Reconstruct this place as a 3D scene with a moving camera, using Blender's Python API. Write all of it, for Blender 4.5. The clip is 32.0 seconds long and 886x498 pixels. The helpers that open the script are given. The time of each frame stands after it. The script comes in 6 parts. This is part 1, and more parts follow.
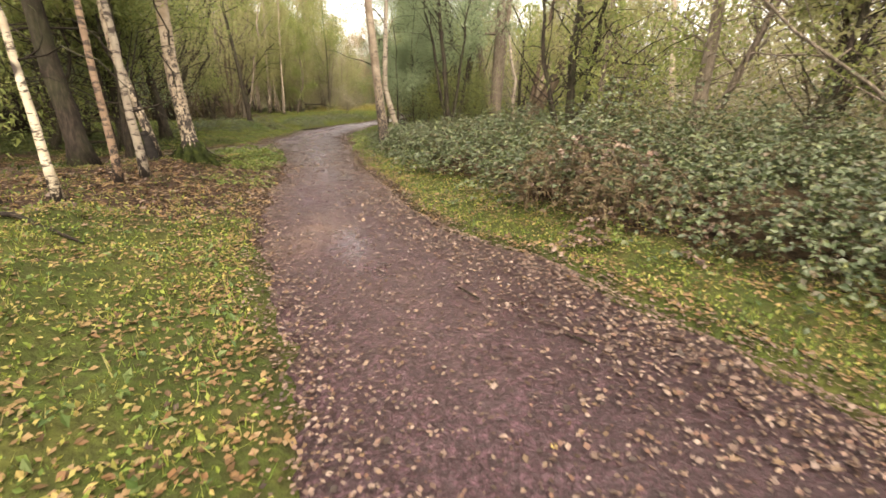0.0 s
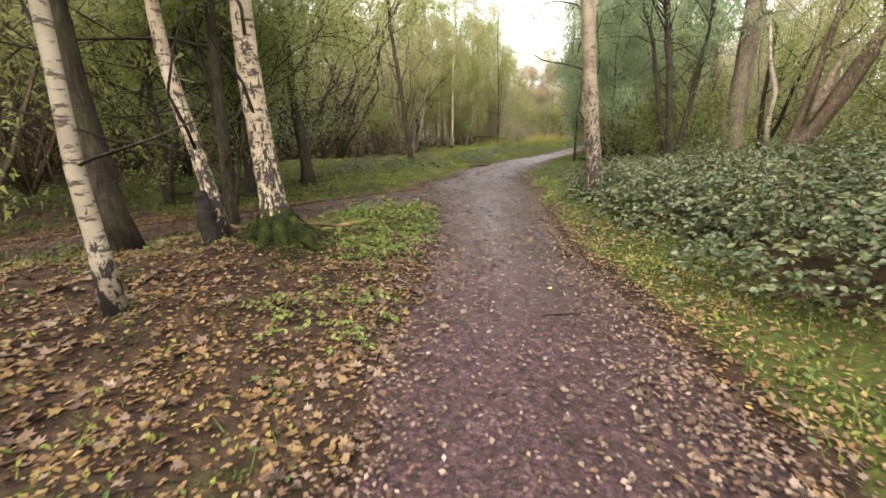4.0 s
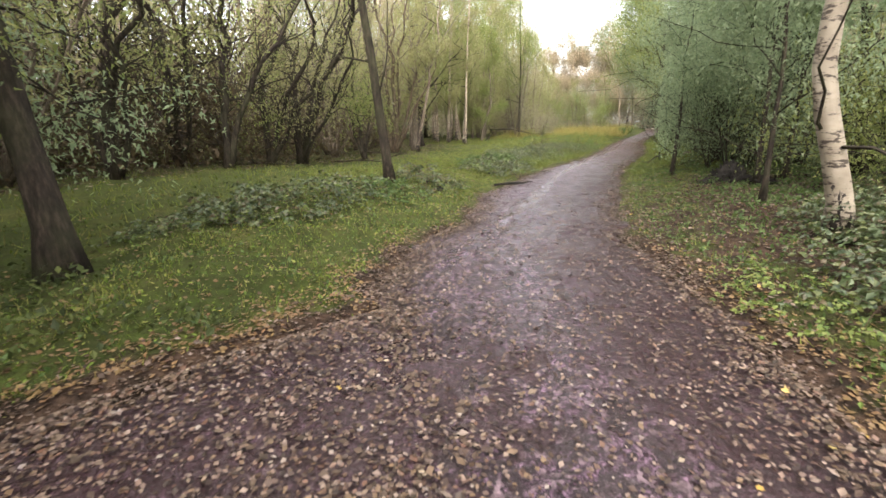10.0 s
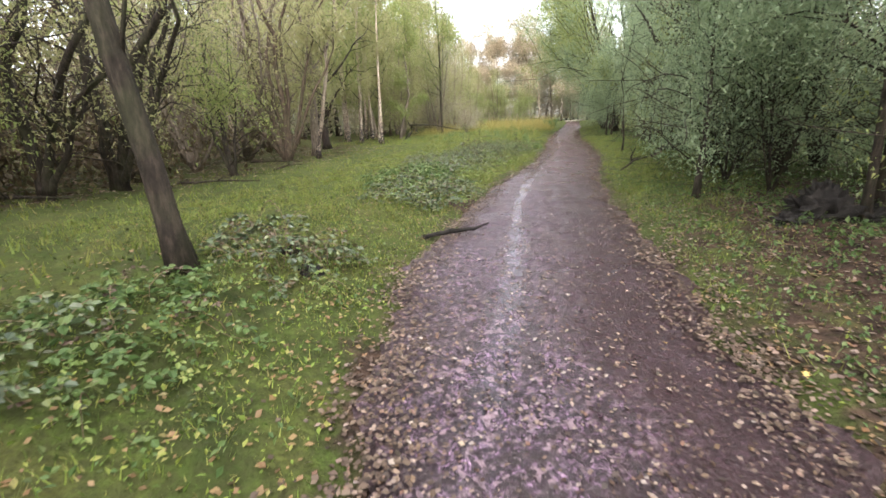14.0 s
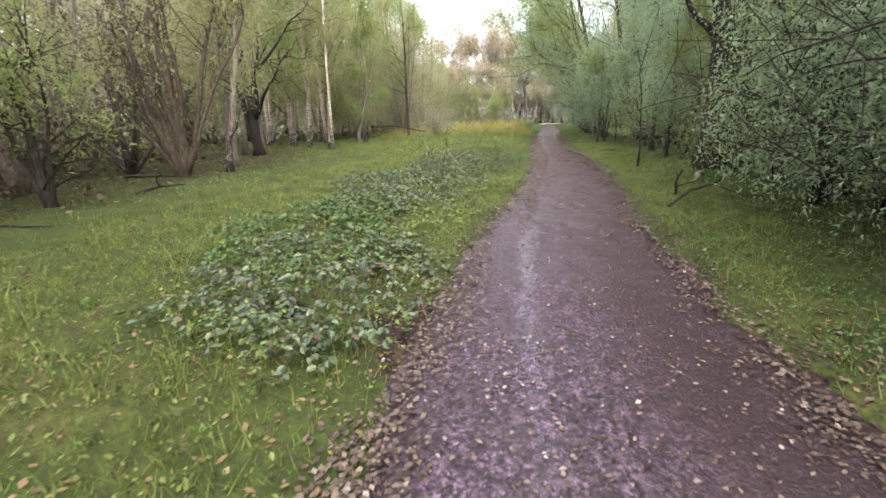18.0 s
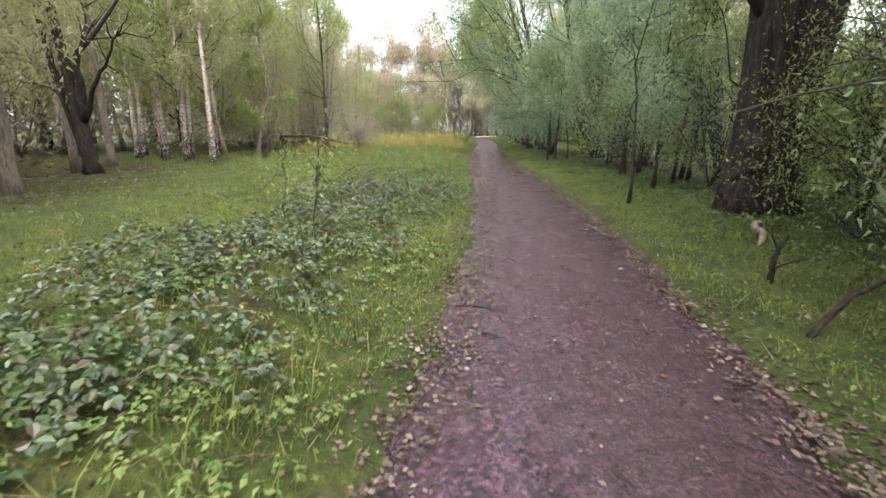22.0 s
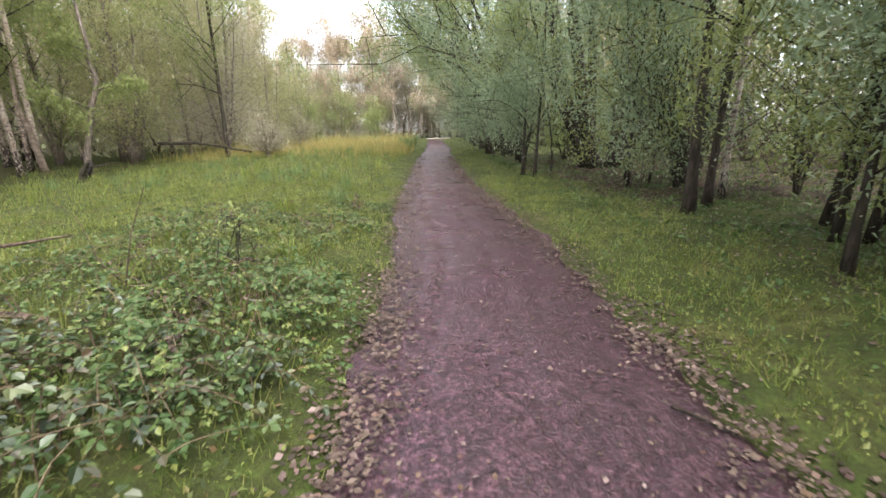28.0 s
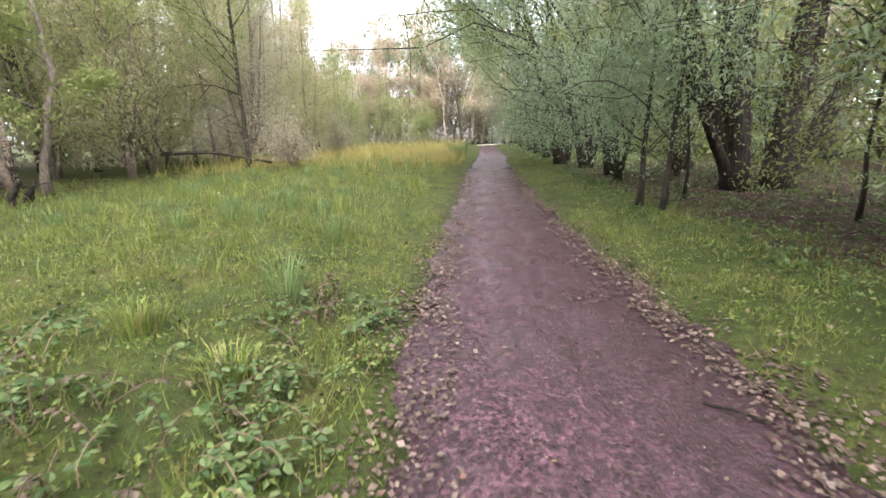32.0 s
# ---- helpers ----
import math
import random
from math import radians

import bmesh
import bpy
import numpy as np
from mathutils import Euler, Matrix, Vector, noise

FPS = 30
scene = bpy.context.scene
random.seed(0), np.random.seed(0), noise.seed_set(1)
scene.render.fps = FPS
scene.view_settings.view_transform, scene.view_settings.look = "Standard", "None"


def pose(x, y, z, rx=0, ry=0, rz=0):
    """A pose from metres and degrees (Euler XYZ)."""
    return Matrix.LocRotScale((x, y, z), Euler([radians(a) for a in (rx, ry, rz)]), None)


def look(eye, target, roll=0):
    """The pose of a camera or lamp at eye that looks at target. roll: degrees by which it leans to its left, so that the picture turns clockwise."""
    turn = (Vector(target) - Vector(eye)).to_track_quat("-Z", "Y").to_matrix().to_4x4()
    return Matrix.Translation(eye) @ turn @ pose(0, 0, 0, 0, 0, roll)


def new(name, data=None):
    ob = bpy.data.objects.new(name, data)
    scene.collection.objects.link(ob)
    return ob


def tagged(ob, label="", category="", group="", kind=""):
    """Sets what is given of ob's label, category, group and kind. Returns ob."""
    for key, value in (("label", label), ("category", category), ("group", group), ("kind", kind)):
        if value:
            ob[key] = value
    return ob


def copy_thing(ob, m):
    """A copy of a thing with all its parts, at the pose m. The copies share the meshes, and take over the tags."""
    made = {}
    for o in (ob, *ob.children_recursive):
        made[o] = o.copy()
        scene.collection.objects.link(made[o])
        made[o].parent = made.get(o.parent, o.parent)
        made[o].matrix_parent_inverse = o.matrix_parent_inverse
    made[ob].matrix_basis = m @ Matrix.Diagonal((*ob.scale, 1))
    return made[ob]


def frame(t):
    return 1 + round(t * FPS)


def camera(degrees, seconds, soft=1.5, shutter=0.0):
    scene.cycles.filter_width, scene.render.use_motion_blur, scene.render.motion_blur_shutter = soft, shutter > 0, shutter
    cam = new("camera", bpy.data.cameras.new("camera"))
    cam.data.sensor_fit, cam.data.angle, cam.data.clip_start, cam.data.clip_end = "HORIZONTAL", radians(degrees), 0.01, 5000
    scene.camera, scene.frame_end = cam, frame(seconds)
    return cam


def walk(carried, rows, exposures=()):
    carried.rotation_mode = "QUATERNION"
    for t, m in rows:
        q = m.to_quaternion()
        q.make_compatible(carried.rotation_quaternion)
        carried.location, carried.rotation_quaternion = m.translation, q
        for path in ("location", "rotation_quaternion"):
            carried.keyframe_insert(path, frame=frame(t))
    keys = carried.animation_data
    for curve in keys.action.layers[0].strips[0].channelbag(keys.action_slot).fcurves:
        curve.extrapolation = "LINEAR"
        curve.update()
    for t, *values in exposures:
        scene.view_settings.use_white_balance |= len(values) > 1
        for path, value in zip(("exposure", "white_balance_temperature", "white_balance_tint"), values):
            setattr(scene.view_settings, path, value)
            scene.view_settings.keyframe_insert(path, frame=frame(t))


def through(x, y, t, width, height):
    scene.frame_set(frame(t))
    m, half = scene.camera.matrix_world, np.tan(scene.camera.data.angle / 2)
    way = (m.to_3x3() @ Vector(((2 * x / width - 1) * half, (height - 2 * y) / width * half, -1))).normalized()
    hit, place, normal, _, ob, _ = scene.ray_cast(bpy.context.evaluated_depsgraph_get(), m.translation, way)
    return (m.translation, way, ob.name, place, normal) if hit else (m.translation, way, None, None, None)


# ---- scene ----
cam = camera(90.5, 32.0, soft=1.55, shutter=0.24)
PATH = [
    (0, (0.456, 1.376, 1.471), (0.414, 3.273, 0.838), 1.1),
    (0.5, (0.374, 2.061, 1.421), (0.112, 3.94, 0.79), 1.1),
    (1, (0.17, 2.719, 1.405), (-0.268, 4.574, 0.798), 0.4),
    (1.5, (-0.063, 3.386, 1.454), (-0.618, 5.227, 0.907), -1.0),
    (2, (-0.262, 4.065, 1.451), (-0.889, 5.896, 0.944), -2.3),
    (2.5, (-0.454, 4.674, 1.431), (-1.146, 6.484, 0.937), -3.0),
    (4.5, (-1.502, 6.998, 1.394), (-2.24, 8.786, 0.887), -1.0),
    (5, (-1.717, 7.661, 1.439), (-2.472, 9.448, 0.953), -1.5),
    (5.5, (-1.926, 8.319, 1.444), (-2.671, 10.108, 0.952), -1.0),
    (6, (-2.117, 8.915, 1.463), (-2.835, 10.713, 0.962), -1.4),
    (6.5, (-2.296, 9.55, 1.472), (-3.008, 11.351, 0.973), -1.0),
    (7, (-2.517, 10.168, 1.457), (-3.204, 11.978, 0.956), -0.4),
    (7.5, (-2.746, 10.786, 1.444), (-3.469, 12.579, 0.931), -0.3),
    (8, (-3.05, 11.385, 1.47), (-3.795, 13.166, 0.945), -0.6),
    (8.5, (-3.344, 12.004, 1.478), (-4.124, 13.771, 0.961), -0.7),
    (9, (-3.614, 12.601, 1.506), (-4.411, 14.365, 1.0), -0.8),
    (9.5, (-3.892, 13.186, 1.492), (-4.673, 14.953, 0.974), -1.2),
    (10, (-4.116, 13.802, 1.462), (-4.894, 15.562, 0.919), -1.0),
    (10.5, (-4.381, 14.365, 1.438), (-5.106, 16.147, 0.889), -0.8),
    (11, (-4.562, 14.929, 1.497), (-5.272, 16.722, 0.964), -0.4),
    (11.5, (-4.78, 15.517, 1.532), (-5.47, 17.321, 1.01), -0.6),
    (12, (-4.978, 16.143, 1.552), (-5.642, 17.956, 1.03), -1.3),
    (12.5, (-5.124, 16.771, 1.57), (-5.734, 18.596, 1.024), -1.4),
    (13, (-5.304, 17.375, 1.569), (-5.842, 19.217, 1.005), -1.6),
    (13.5, (-5.446, 18.003, 1.563), (-5.957, 19.851, 0.992), -1.9),
    (14, (-5.641, 18.641, 1.556), (-6.109, 20.499, 0.982), -2.1),
    (14.5, (-5.788, 19.263, 1.558), (-6.266, 21.119, 0.989), -2.5),
    (15, (-5.911, 19.9, 1.583), (-6.366, 21.764, 1.017), -2.6),
    (15.5, (-6.012, 20.55, 1.612), (-6.463, 22.418, 1.058), -2.9),
    (17.5, (-6.258, 22.832, 1.552), (-6.656, 24.704, 0.973), -1.9),
    (18, (-6.283, 23.418, 1.549), (-6.628, 25.302, 0.975), -1.2),
    (18.5, (-6.266, 24.057, 1.55), (-6.528, 25.954, 0.973), -0.6),
    (19, (-6.302, 24.652, 1.537), (-6.474, 26.558, 0.957), -0.5),
    (19.5, (-6.301, 25.265, 1.503), (-6.437, 27.179, 0.94), -0.5),
    (20, (-6.363, 25.872, 1.499), (-6.454, 27.792, 0.946), -0.6),
    (20.5, (-6.371, 26.452, 1.487), (-6.455, 28.373, 0.937), -0.7),
    (21, (-6.411, 27.07, 1.491), (-6.467, 28.985, 0.918), -0.5),
    (21.5, (-6.453, 27.65, 1.494), (-6.513, 29.567, 0.925), -0.5),
    (22, (-6.406, 28.263, 1.487), (-6.469, 30.191, 0.957), 0.1),
    (22.5, (-6.399, 28.871, 1.462), (-6.389, 30.807, 0.962), 0.8),
    (23, (-6.339, 29.472, 1.466), (-6.287, 31.407, 0.965), 0.9),
    (23.5, (-6.306, 30.084, 1.458), (-6.226, 32.018, 0.955), 0.8),
    (24, (-6.224, 30.677, 1.483), (-6.16, 32.608, 0.967), -0.3),
    (24.5, (-6.153, 31.27, 1.477), (-6.071, 33.193, 0.934), -0.8),
    (25, (-6.14, 31.83, 1.499), (-6.013, 33.743, 0.926), -1.1),
    (25.5, (-6.082, 32.434, 1.455), (-5.955, 34.348, 0.89), -1.4),
    (27.5, (-5.692, 34.848, 1.423), (-5.55, 36.772, 0.898), -0.9),
    (28, (-5.634, 35.425, 1.431), (-5.511, 37.351, 0.907), -0.8),
    (28.5, (-5.628, 36.067, 1.432), (-5.558, 37.995, 0.908), -0.6),
    (29, (-5.587, 36.7, 1.387), (-5.59, 38.632, 0.868), -0.5),
    (29.5, (-5.616, 37.312, 1.375), (-5.636, 39.243, 0.854), -0.6),
    (30, (-5.581, 37.912, 1.35), (-5.621, 39.841, 0.822), -0.6),
    (30.5, (-5.588, 38.514, 1.351), (-5.603, 40.447, 0.836), -0.7),
    (31, (-5.571, 39.074, 1.383), (-5.597, 41.009, 0.88), -0.7),
    (31.5, (-5.567, 39.628, 1.387), (-5.634, 41.563, 0.885), -1.0),
    (32, (-5.579, 40.253, 1.378), (-5.677, 42.189, 0.883), -1.3),
]
EXPOSURES = [(0, 2.48, 8050, 13), (2, 2.39, 7550, 10), (5, 2.50, 7350, 8), (9, 2.75, 6950, 10), (12, 2.71, 6650, 11), (14, 2.85, 6450, 11), (18, 2.85, 6200, 11), (21, 2.82, 6150, 11), (23, 2.73, 6150, 12), (25, 2.87, 6250, 14), (28, 2.83, 6200, 15), (30, 3.00, 6200, 16), (32, 3.02, 6150, 16)]
walk(cam, [(t, look(eye, target, roll)) for t, eye, target, roll in PATH], EXPOSURES)

# ---- light: a bright overcast sky ----
world = bpy.data.worlds.new("overcast")
scene.world = world
world.use_nodes = True
wn = world.node_tree
sky = wn.nodes.new("ShaderNodeTexSky")
sky.sky_type = "NISHITA"
sky.sun_disc = False
sky.sun_elevation = radians(54)
sky.sun_rotation = radians(170)
sky.air_density = 1.0
sky.dust_density = 2.5
sky.ozone_density = 1.0
grey = wn.nodes.new("ShaderNodeHueSaturation")
grey.inputs["Saturation"].default_value = 0.34
wn.links.new(sky.outputs[0], grey.inputs["Color"])
wn.links.new(grey.outputs[0], wn.nodes["Background"].inputs[0])
wn.nodes["Background"].inputs[1].default_value = 0.15
sun = new("sun", bpy.data.lights.new("sun", "SUN"))
sun.data.energy = 1.4
sun.data.angle = radians(130)
sun.data.color = (1.0, 0.93, 0.80)
sun.matrix_world = look((0, 0, 0), (-0.10, 0.575, -0.812))

# ---- materials ----


class Nodes:
    """A node material with a principled shader, and short calls for its nodes."""

    def __init__(self, name, rough=0.8, specular=0.3):
        self.mat = bpy.data.materials.new(name)
        self.mat.use_nodes = True
        self.tree = self.mat.node_tree
        self.bsdf = self.tree.nodes["Principled BSDF"]
        self.bsdf.inputs["Roughness"].default_value = rough
        self.bsdf.inputs["Specular IOR Level"].default_value = specular
        self.coord = self.tree.nodes.new("ShaderNodeTexCoord").outputs["Object"]

    def link(self, a, b):
        self.tree.links.new(a, b)

    def place(self, sx, sy, sz):
        n = self.tree.nodes.new("ShaderNodeMapping")
        n.inputs["Scale"].default_value = (sx, sy, sz)
        self.link(self.coord, n.inputs[0])
        return n.outputs[0]

    def noise(self, scale, detail=4, vector=None, rough=0.6):
        n = self.tree.nodes.new("ShaderNodeTexNoise")
        n.inputs["Scale"].default_value = scale
        n.inputs["Detail"].default_value = detail
        n.inputs["Roughness"].default_value = rough
        self.link(vector or self.coord, n.inputs["Vector"])
        return n.outputs[0]

    def voronoi(self, scale, vector=None, out="Distance"):
        n = self.tree.nodes.new("ShaderNodeTexVoronoi")
        n.inputs["Scale"].default_value = scale
        self.link(vector or self.coord, n.inputs["Vector"])
        return n.outputs[out]

    def ramp(self, value, *stops):
        n = self.tree.nodes.new("ShaderNodeValToRGB")
        e = n.color_ramp.elements
        while len(e) < len(stops):
            e.new(0.5)
        for el, (p, c) in zip(e, stops):
            el.position = p
            el.color = (*c, 1) if not isinstance(c, (int, float)) else (c, c, c, 1)
        self.link(value, n.inputs[0])
        return n.outputs[0]

    def mix(self, fac, a, b, kind="MIX"):
        n = self.tree.nodes.new("ShaderNodeMix")
        n.data_type, n.blend_type = "RGBA", kind
        for v, i in ((fac, 0), (a, 6), (b, 7)):
            if isinstance(v, (int, float)):
                n.inputs[i].default_value = v
            elif isinstance(v, tuple):
                n.inputs[i].default_value = (*v, 1)
            else:
                self.link(v, n.inputs[i])
        return n.outputs[2]

    def math(self, op, a, b):
        n = self.tree.nodes.new("ShaderNodeMath")
        n.operation = op
        for v, i in ((a, 0), (b, 1)):
            if isinstance(v, (int, float)):
                n.inputs[i].default_value = v
            else:
                self.link(v, n.inputs[i])
        return n.outputs[0]

    def attribute(self, name):
        n = self.tree.nodes.new("ShaderNodeAttribute")
        n.attribute_name = name
        return n.outputs["Fac"]

    def island(self):
        return self.tree.nodes.new("ShaderNodeNewGeometry").outputs["Random Per Island"]

    def height(self):
        n = self.tree.nodes.new("ShaderNodeSeparateXYZ")
        self.link(self.coord, n.inputs[0])
        return n.outputs[2]

    def colour(self, out):
        self.link(out, self.bsdf.inputs["Base Color"])

    def rough(self, out):
        self.link(out, self.bsdf.inputs["Roughness"])

    def bump(self, out, strength=0.5, distance=0.02):
        n = self.tree.nodes.new("ShaderNodeBump")
        n.inputs["Strength"].default_value = strength
        n.inputs["Distance"].default_value = distance
        self.link(out, n.inputs["Height"])
        self.link(n.outputs[0], self.bsdf.inputs["Normal"])

    def thin(self, colour, amount=0.35):
        """Lets light pass through, as a leaf does."""
        t = self.tree.nodes.new("ShaderNodeBsdfTranslucent")
        m = self.tree.nodes.new("ShaderNodeMixShader")
        m.inputs[0].default_value = amount
        self.link(colour, t.inputs[0])
        self.link(self.bsdf.outputs[0], m.inputs[1])
        self.link(t.outputs[0], m.inputs[2])
        self.link(m.outputs[0], self.tree.nodes["Material Output"].inputs[0])


def leaf_material(name, *colours, rough=0.55, through=0.35, specular=0.25):
    n = Nodes(name, rough, specular)
    steps = [(i / max(1, len(colours) - 1), c) for i, c in enumerate(colours)]
    c = n.ramp(n.island(), *steps)
    c = n.mix(n.math("MULTIPLY", n.noise(14, 3), 0.3), c, (0.03, 0.035, 0.015))
    n.colour(c)
    n.thin(c, through)
    return n.mat


LEAF_GREEN = leaf_material("leaf_green", (0.168, 0.206, 0.0674), (0.203, 0.245, 0.0798), (0.235, 0.27, 0.0901), (0.283, 0.288, 0.107), through=0.55)
LEAF_GOLD = leaf_material("leaf_yellow_green", (0.242, 0.252, 0.115), (0.277, 0.281, 0.129), (0.318, 0.308, 0.144), (0.353, 0.319, 0.167), through=0.62)
LEAF_BLUE = leaf_material("leaf_blue_green", (0.198, 0.262, 0.157), (0.233, 0.302, 0.176), (0.269, 0.336, 0.2), (0.31, 0.364, 0.218), through=0.6)
# distance haze is put into the next two as paler leaf colours
LEAF_RUST = leaf_material("leaf_rust_hazed", (0.408, 0.34, 0.237), (0.457, 0.361, 0.269), (0.415, 0.367, 0.237), (0.491, 0.388, 0.293), through=0.5)
LEAF_FAR = leaf_material("leaf_far_wood_hazed", (0.295, 0.285, 0.188), (0.335, 0.318, 0.204), (0.374, 0.338, 0.22), (0.348, 0.298, 0.23), (0.4, 0.354, 0.252), through=0.55)
HERB = leaf_material("pale_herb_leaf", (0.0628, 0.104, 0.0226), (0.101, 0.147, 0.0339), (0.143, 0.18, 0.0452), (0.197, 0.202, 0.0703), rough=0.5, through=0.3)
BRAMBLE = leaf_material("bramble_leaf", (0.0146, 0.0263, 0.00946), (0.0307, 0.0512, 0.0175), (0.0453, 0.0695, 0.0249), (0.0695, 0.0989, 0.0402), (0.102, 0.114, 0.0365), (0.0256, 0.0439, 0.0175), (0.0877, 0.0549, 0.0292), rough=0.42, through=0.2, specular=0.5)
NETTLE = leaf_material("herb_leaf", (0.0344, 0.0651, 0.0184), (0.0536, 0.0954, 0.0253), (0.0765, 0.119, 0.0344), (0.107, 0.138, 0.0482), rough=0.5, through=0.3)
GRASS = leaf_material("grass_blade", (0.0559, 0.0904, 0.0183), (0.106, 0.157, 0.0275), (0.168, 0.209, 0.0382), (0.224, 0.227, 0.061), (0.19, 0.15, 0.0763), rough=0.6, through=0.3, specular=0.2)
MEADOW = leaf_material("meadow_grass_blade", (0.066, 0.096, 0.021), (0.108, 0.146, 0.029), (0.146, 0.176, 0.036), (0.178, 0.186, 0.047), (0.160, 0.136, 0.058), rough=0.6, through=0.35, specular=0.2)
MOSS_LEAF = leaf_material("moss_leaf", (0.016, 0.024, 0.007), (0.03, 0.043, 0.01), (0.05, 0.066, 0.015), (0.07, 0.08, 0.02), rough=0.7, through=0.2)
RUSH = leaf_material("rush", (0.06, 0.10, 0.03), (0.10, 0.15, 0.05), (0.14, 0.185, 0.07), rough=0.5, through=0.3)
STRAW = leaf_material("tall_grass", (0.18, 0.18, 0.0427), (0.285, 0.237, 0.076), (0.361, 0.275, 0.104), (0.209, 0.209, 0.0475), through=0.35)
LITTER = leaf_material("fallen_leaf", (0.0162, 0.00792, 0.00774), (0.0421, 0.0222, 0.0194), (0.085, 0.0523, 0.0434), (0.142, 0.101, 0.0868), (0.101, 0.0475, 0.0326), (0.202, 0.15, 0.128), (0.126, 0.0776, 0.0465), (0.0275, 0.0143, 0.0124), (0.0567, 0.0301, 0.0248), rough=0.4, through=0.05)
DEBRIS = leaf_material("rotten_leaf", (0.02, 0.012, 0.01), (0.05, 0.03, 0.024), (0.075, 0.05, 0.038), (0.125, 0.09, 0.068), rough=0.7, through=0.0, specular=0.2)
PALE_LEAF = leaf_material("pale_leaf", (0.176, 0.138, 0.128), (0.246, 0.202, 0.17), (0.211, 0.172, 0.17), (0.132, 0.086, 0.0765), (0.264, 0.215, 0.145), rough=0.35, through=0.05)
VERGE_LEAF = leaf_material("weathered_leaf", (0.0314, 0.0156, 0.0098), (0.0879, 0.0473, 0.0216), (0.145, 0.092, 0.0368), (0.188, 0.119, 0.0584), (0.126, 0.0612, 0.0276), (0.207, 0.141, 0.0798), rough=0.5, through=0.1)
BRACKEN = leaf_material("dead_bracken", (0.04, 0.0264, 0.016), (0.072, 0.0464, 0.0272), (0.096, 0.068, 0.036), (0.072, 0.068, 0.028), through=0.2)
YELLOW = leaf_material("yellow_leaf", (0.391, 0.281, 0.051), (0.34, 0.204, 0.051), (0.425, 0.34, 0.119), rough=0.5, through=0.1)


def bark_material(name, dark, mid, light, stripe=(9, 9, 2.2), relief=0.8, green=0.25):
    n = Nodes(name, 0.9, 0.15)
    v = n.place(*stripe)
    a = n.noise(2.2, 6, v, 0.7)
    c = n.ramp(a, (0.3, dark), (0.5, mid), (0.72, light))
    algae = n.ramp(n.noise(1.6, 4), (0.45, 0.0), (0.7, 1.0))
    c = n.mix(n.math("MULTIPLY", algae, green), c, (0.09, 0.11, 0.045))
    n.colour(c)
    n.bump(a, relief, 0.05)
    return n.mat


BARK_DARK = bark_material("dark_bark", (0.009, 0.007, 0.0058), (0.026, 0.020, 0.016), (0.066, 0.051, 0.039))
BARK_BROWN = bark_material("brown_bark", (0.020, 0.014, 0.010), (0.065, 0.046, 0.033), (0.15, 0.11, 0.08))
BARK_GREY = bark_material("grey_bark", (0.05, 0.04, 0.03), (0.125, 0.10, 0.08), (0.23, 0.19, 0.15), green=0.14)
BARK_WET = bark_material("wet_black_bark", (0.005, 0.004, 0.0037), (0.017, 0.0125, 0.0105), (0.060, 0.041, 0.033), (9, 9, 1.6), 1.0, 0.10)
DEADWOOD = bark_material("dead_wood", (0.05, 0.035, 0.025), (0.13, 0.10, 0.075), (0.26, 0.21, 0.16), (3, 3, 3), 0.6, 0.2)
LOG = bark_material("mossy_log", (0.05, 0.034, 0.012), (0.14, 0.10, 0.035), (0.24, 0.18, 0.07), (5, 5, 5), 0.6, 0.35)
CHAR = bark_material("black_rotten_wood", (0.006, 0.005, 0.005), (0.014, 0.012, 0.011), (0.035, 0.03, 0.026), (4, 4, 4), 1.0, 0.0)


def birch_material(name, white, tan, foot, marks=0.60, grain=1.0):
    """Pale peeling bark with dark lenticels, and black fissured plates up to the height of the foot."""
    n = Nodes(name, 0.7, 0.25)
    band = n.noise(1.0, 5, n.place(5 * grain, 5 * grain, 17 * grain), 0.72)
    c = n.mix(n.ramp(n.noise(3.0, 4), (0.4, 0.0), (0.65, 1.0)), white, tan)
    c = n.mix(n.ramp(band, (marks, 0.0), (marks + 0.05, 0.95)), c, (0.034, 0.025, 0.020))
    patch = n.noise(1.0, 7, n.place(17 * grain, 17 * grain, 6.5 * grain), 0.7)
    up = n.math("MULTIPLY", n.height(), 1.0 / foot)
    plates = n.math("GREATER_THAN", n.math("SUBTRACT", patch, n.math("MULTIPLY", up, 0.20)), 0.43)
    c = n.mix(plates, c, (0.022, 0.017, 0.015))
    scar = n.ramp(n.voronoi(1.0, n.place(2.2, 2.2, 1.5)), (0.12, 1.0), (0.17, 0.0))
    c = n.mix(scar, c, (0.03, 0.022, 0.018))
    n.colour(c)
    n.bump(n.mix(plates, band, patch), 0.5, 0.02)
    return n.mat


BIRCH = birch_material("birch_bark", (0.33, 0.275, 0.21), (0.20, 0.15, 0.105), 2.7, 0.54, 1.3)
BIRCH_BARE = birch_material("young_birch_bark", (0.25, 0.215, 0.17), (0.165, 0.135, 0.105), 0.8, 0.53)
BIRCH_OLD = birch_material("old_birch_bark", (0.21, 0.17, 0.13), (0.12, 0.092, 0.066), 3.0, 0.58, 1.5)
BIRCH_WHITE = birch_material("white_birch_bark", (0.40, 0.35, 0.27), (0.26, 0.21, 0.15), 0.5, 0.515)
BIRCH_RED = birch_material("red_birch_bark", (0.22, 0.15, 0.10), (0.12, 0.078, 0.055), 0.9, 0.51)

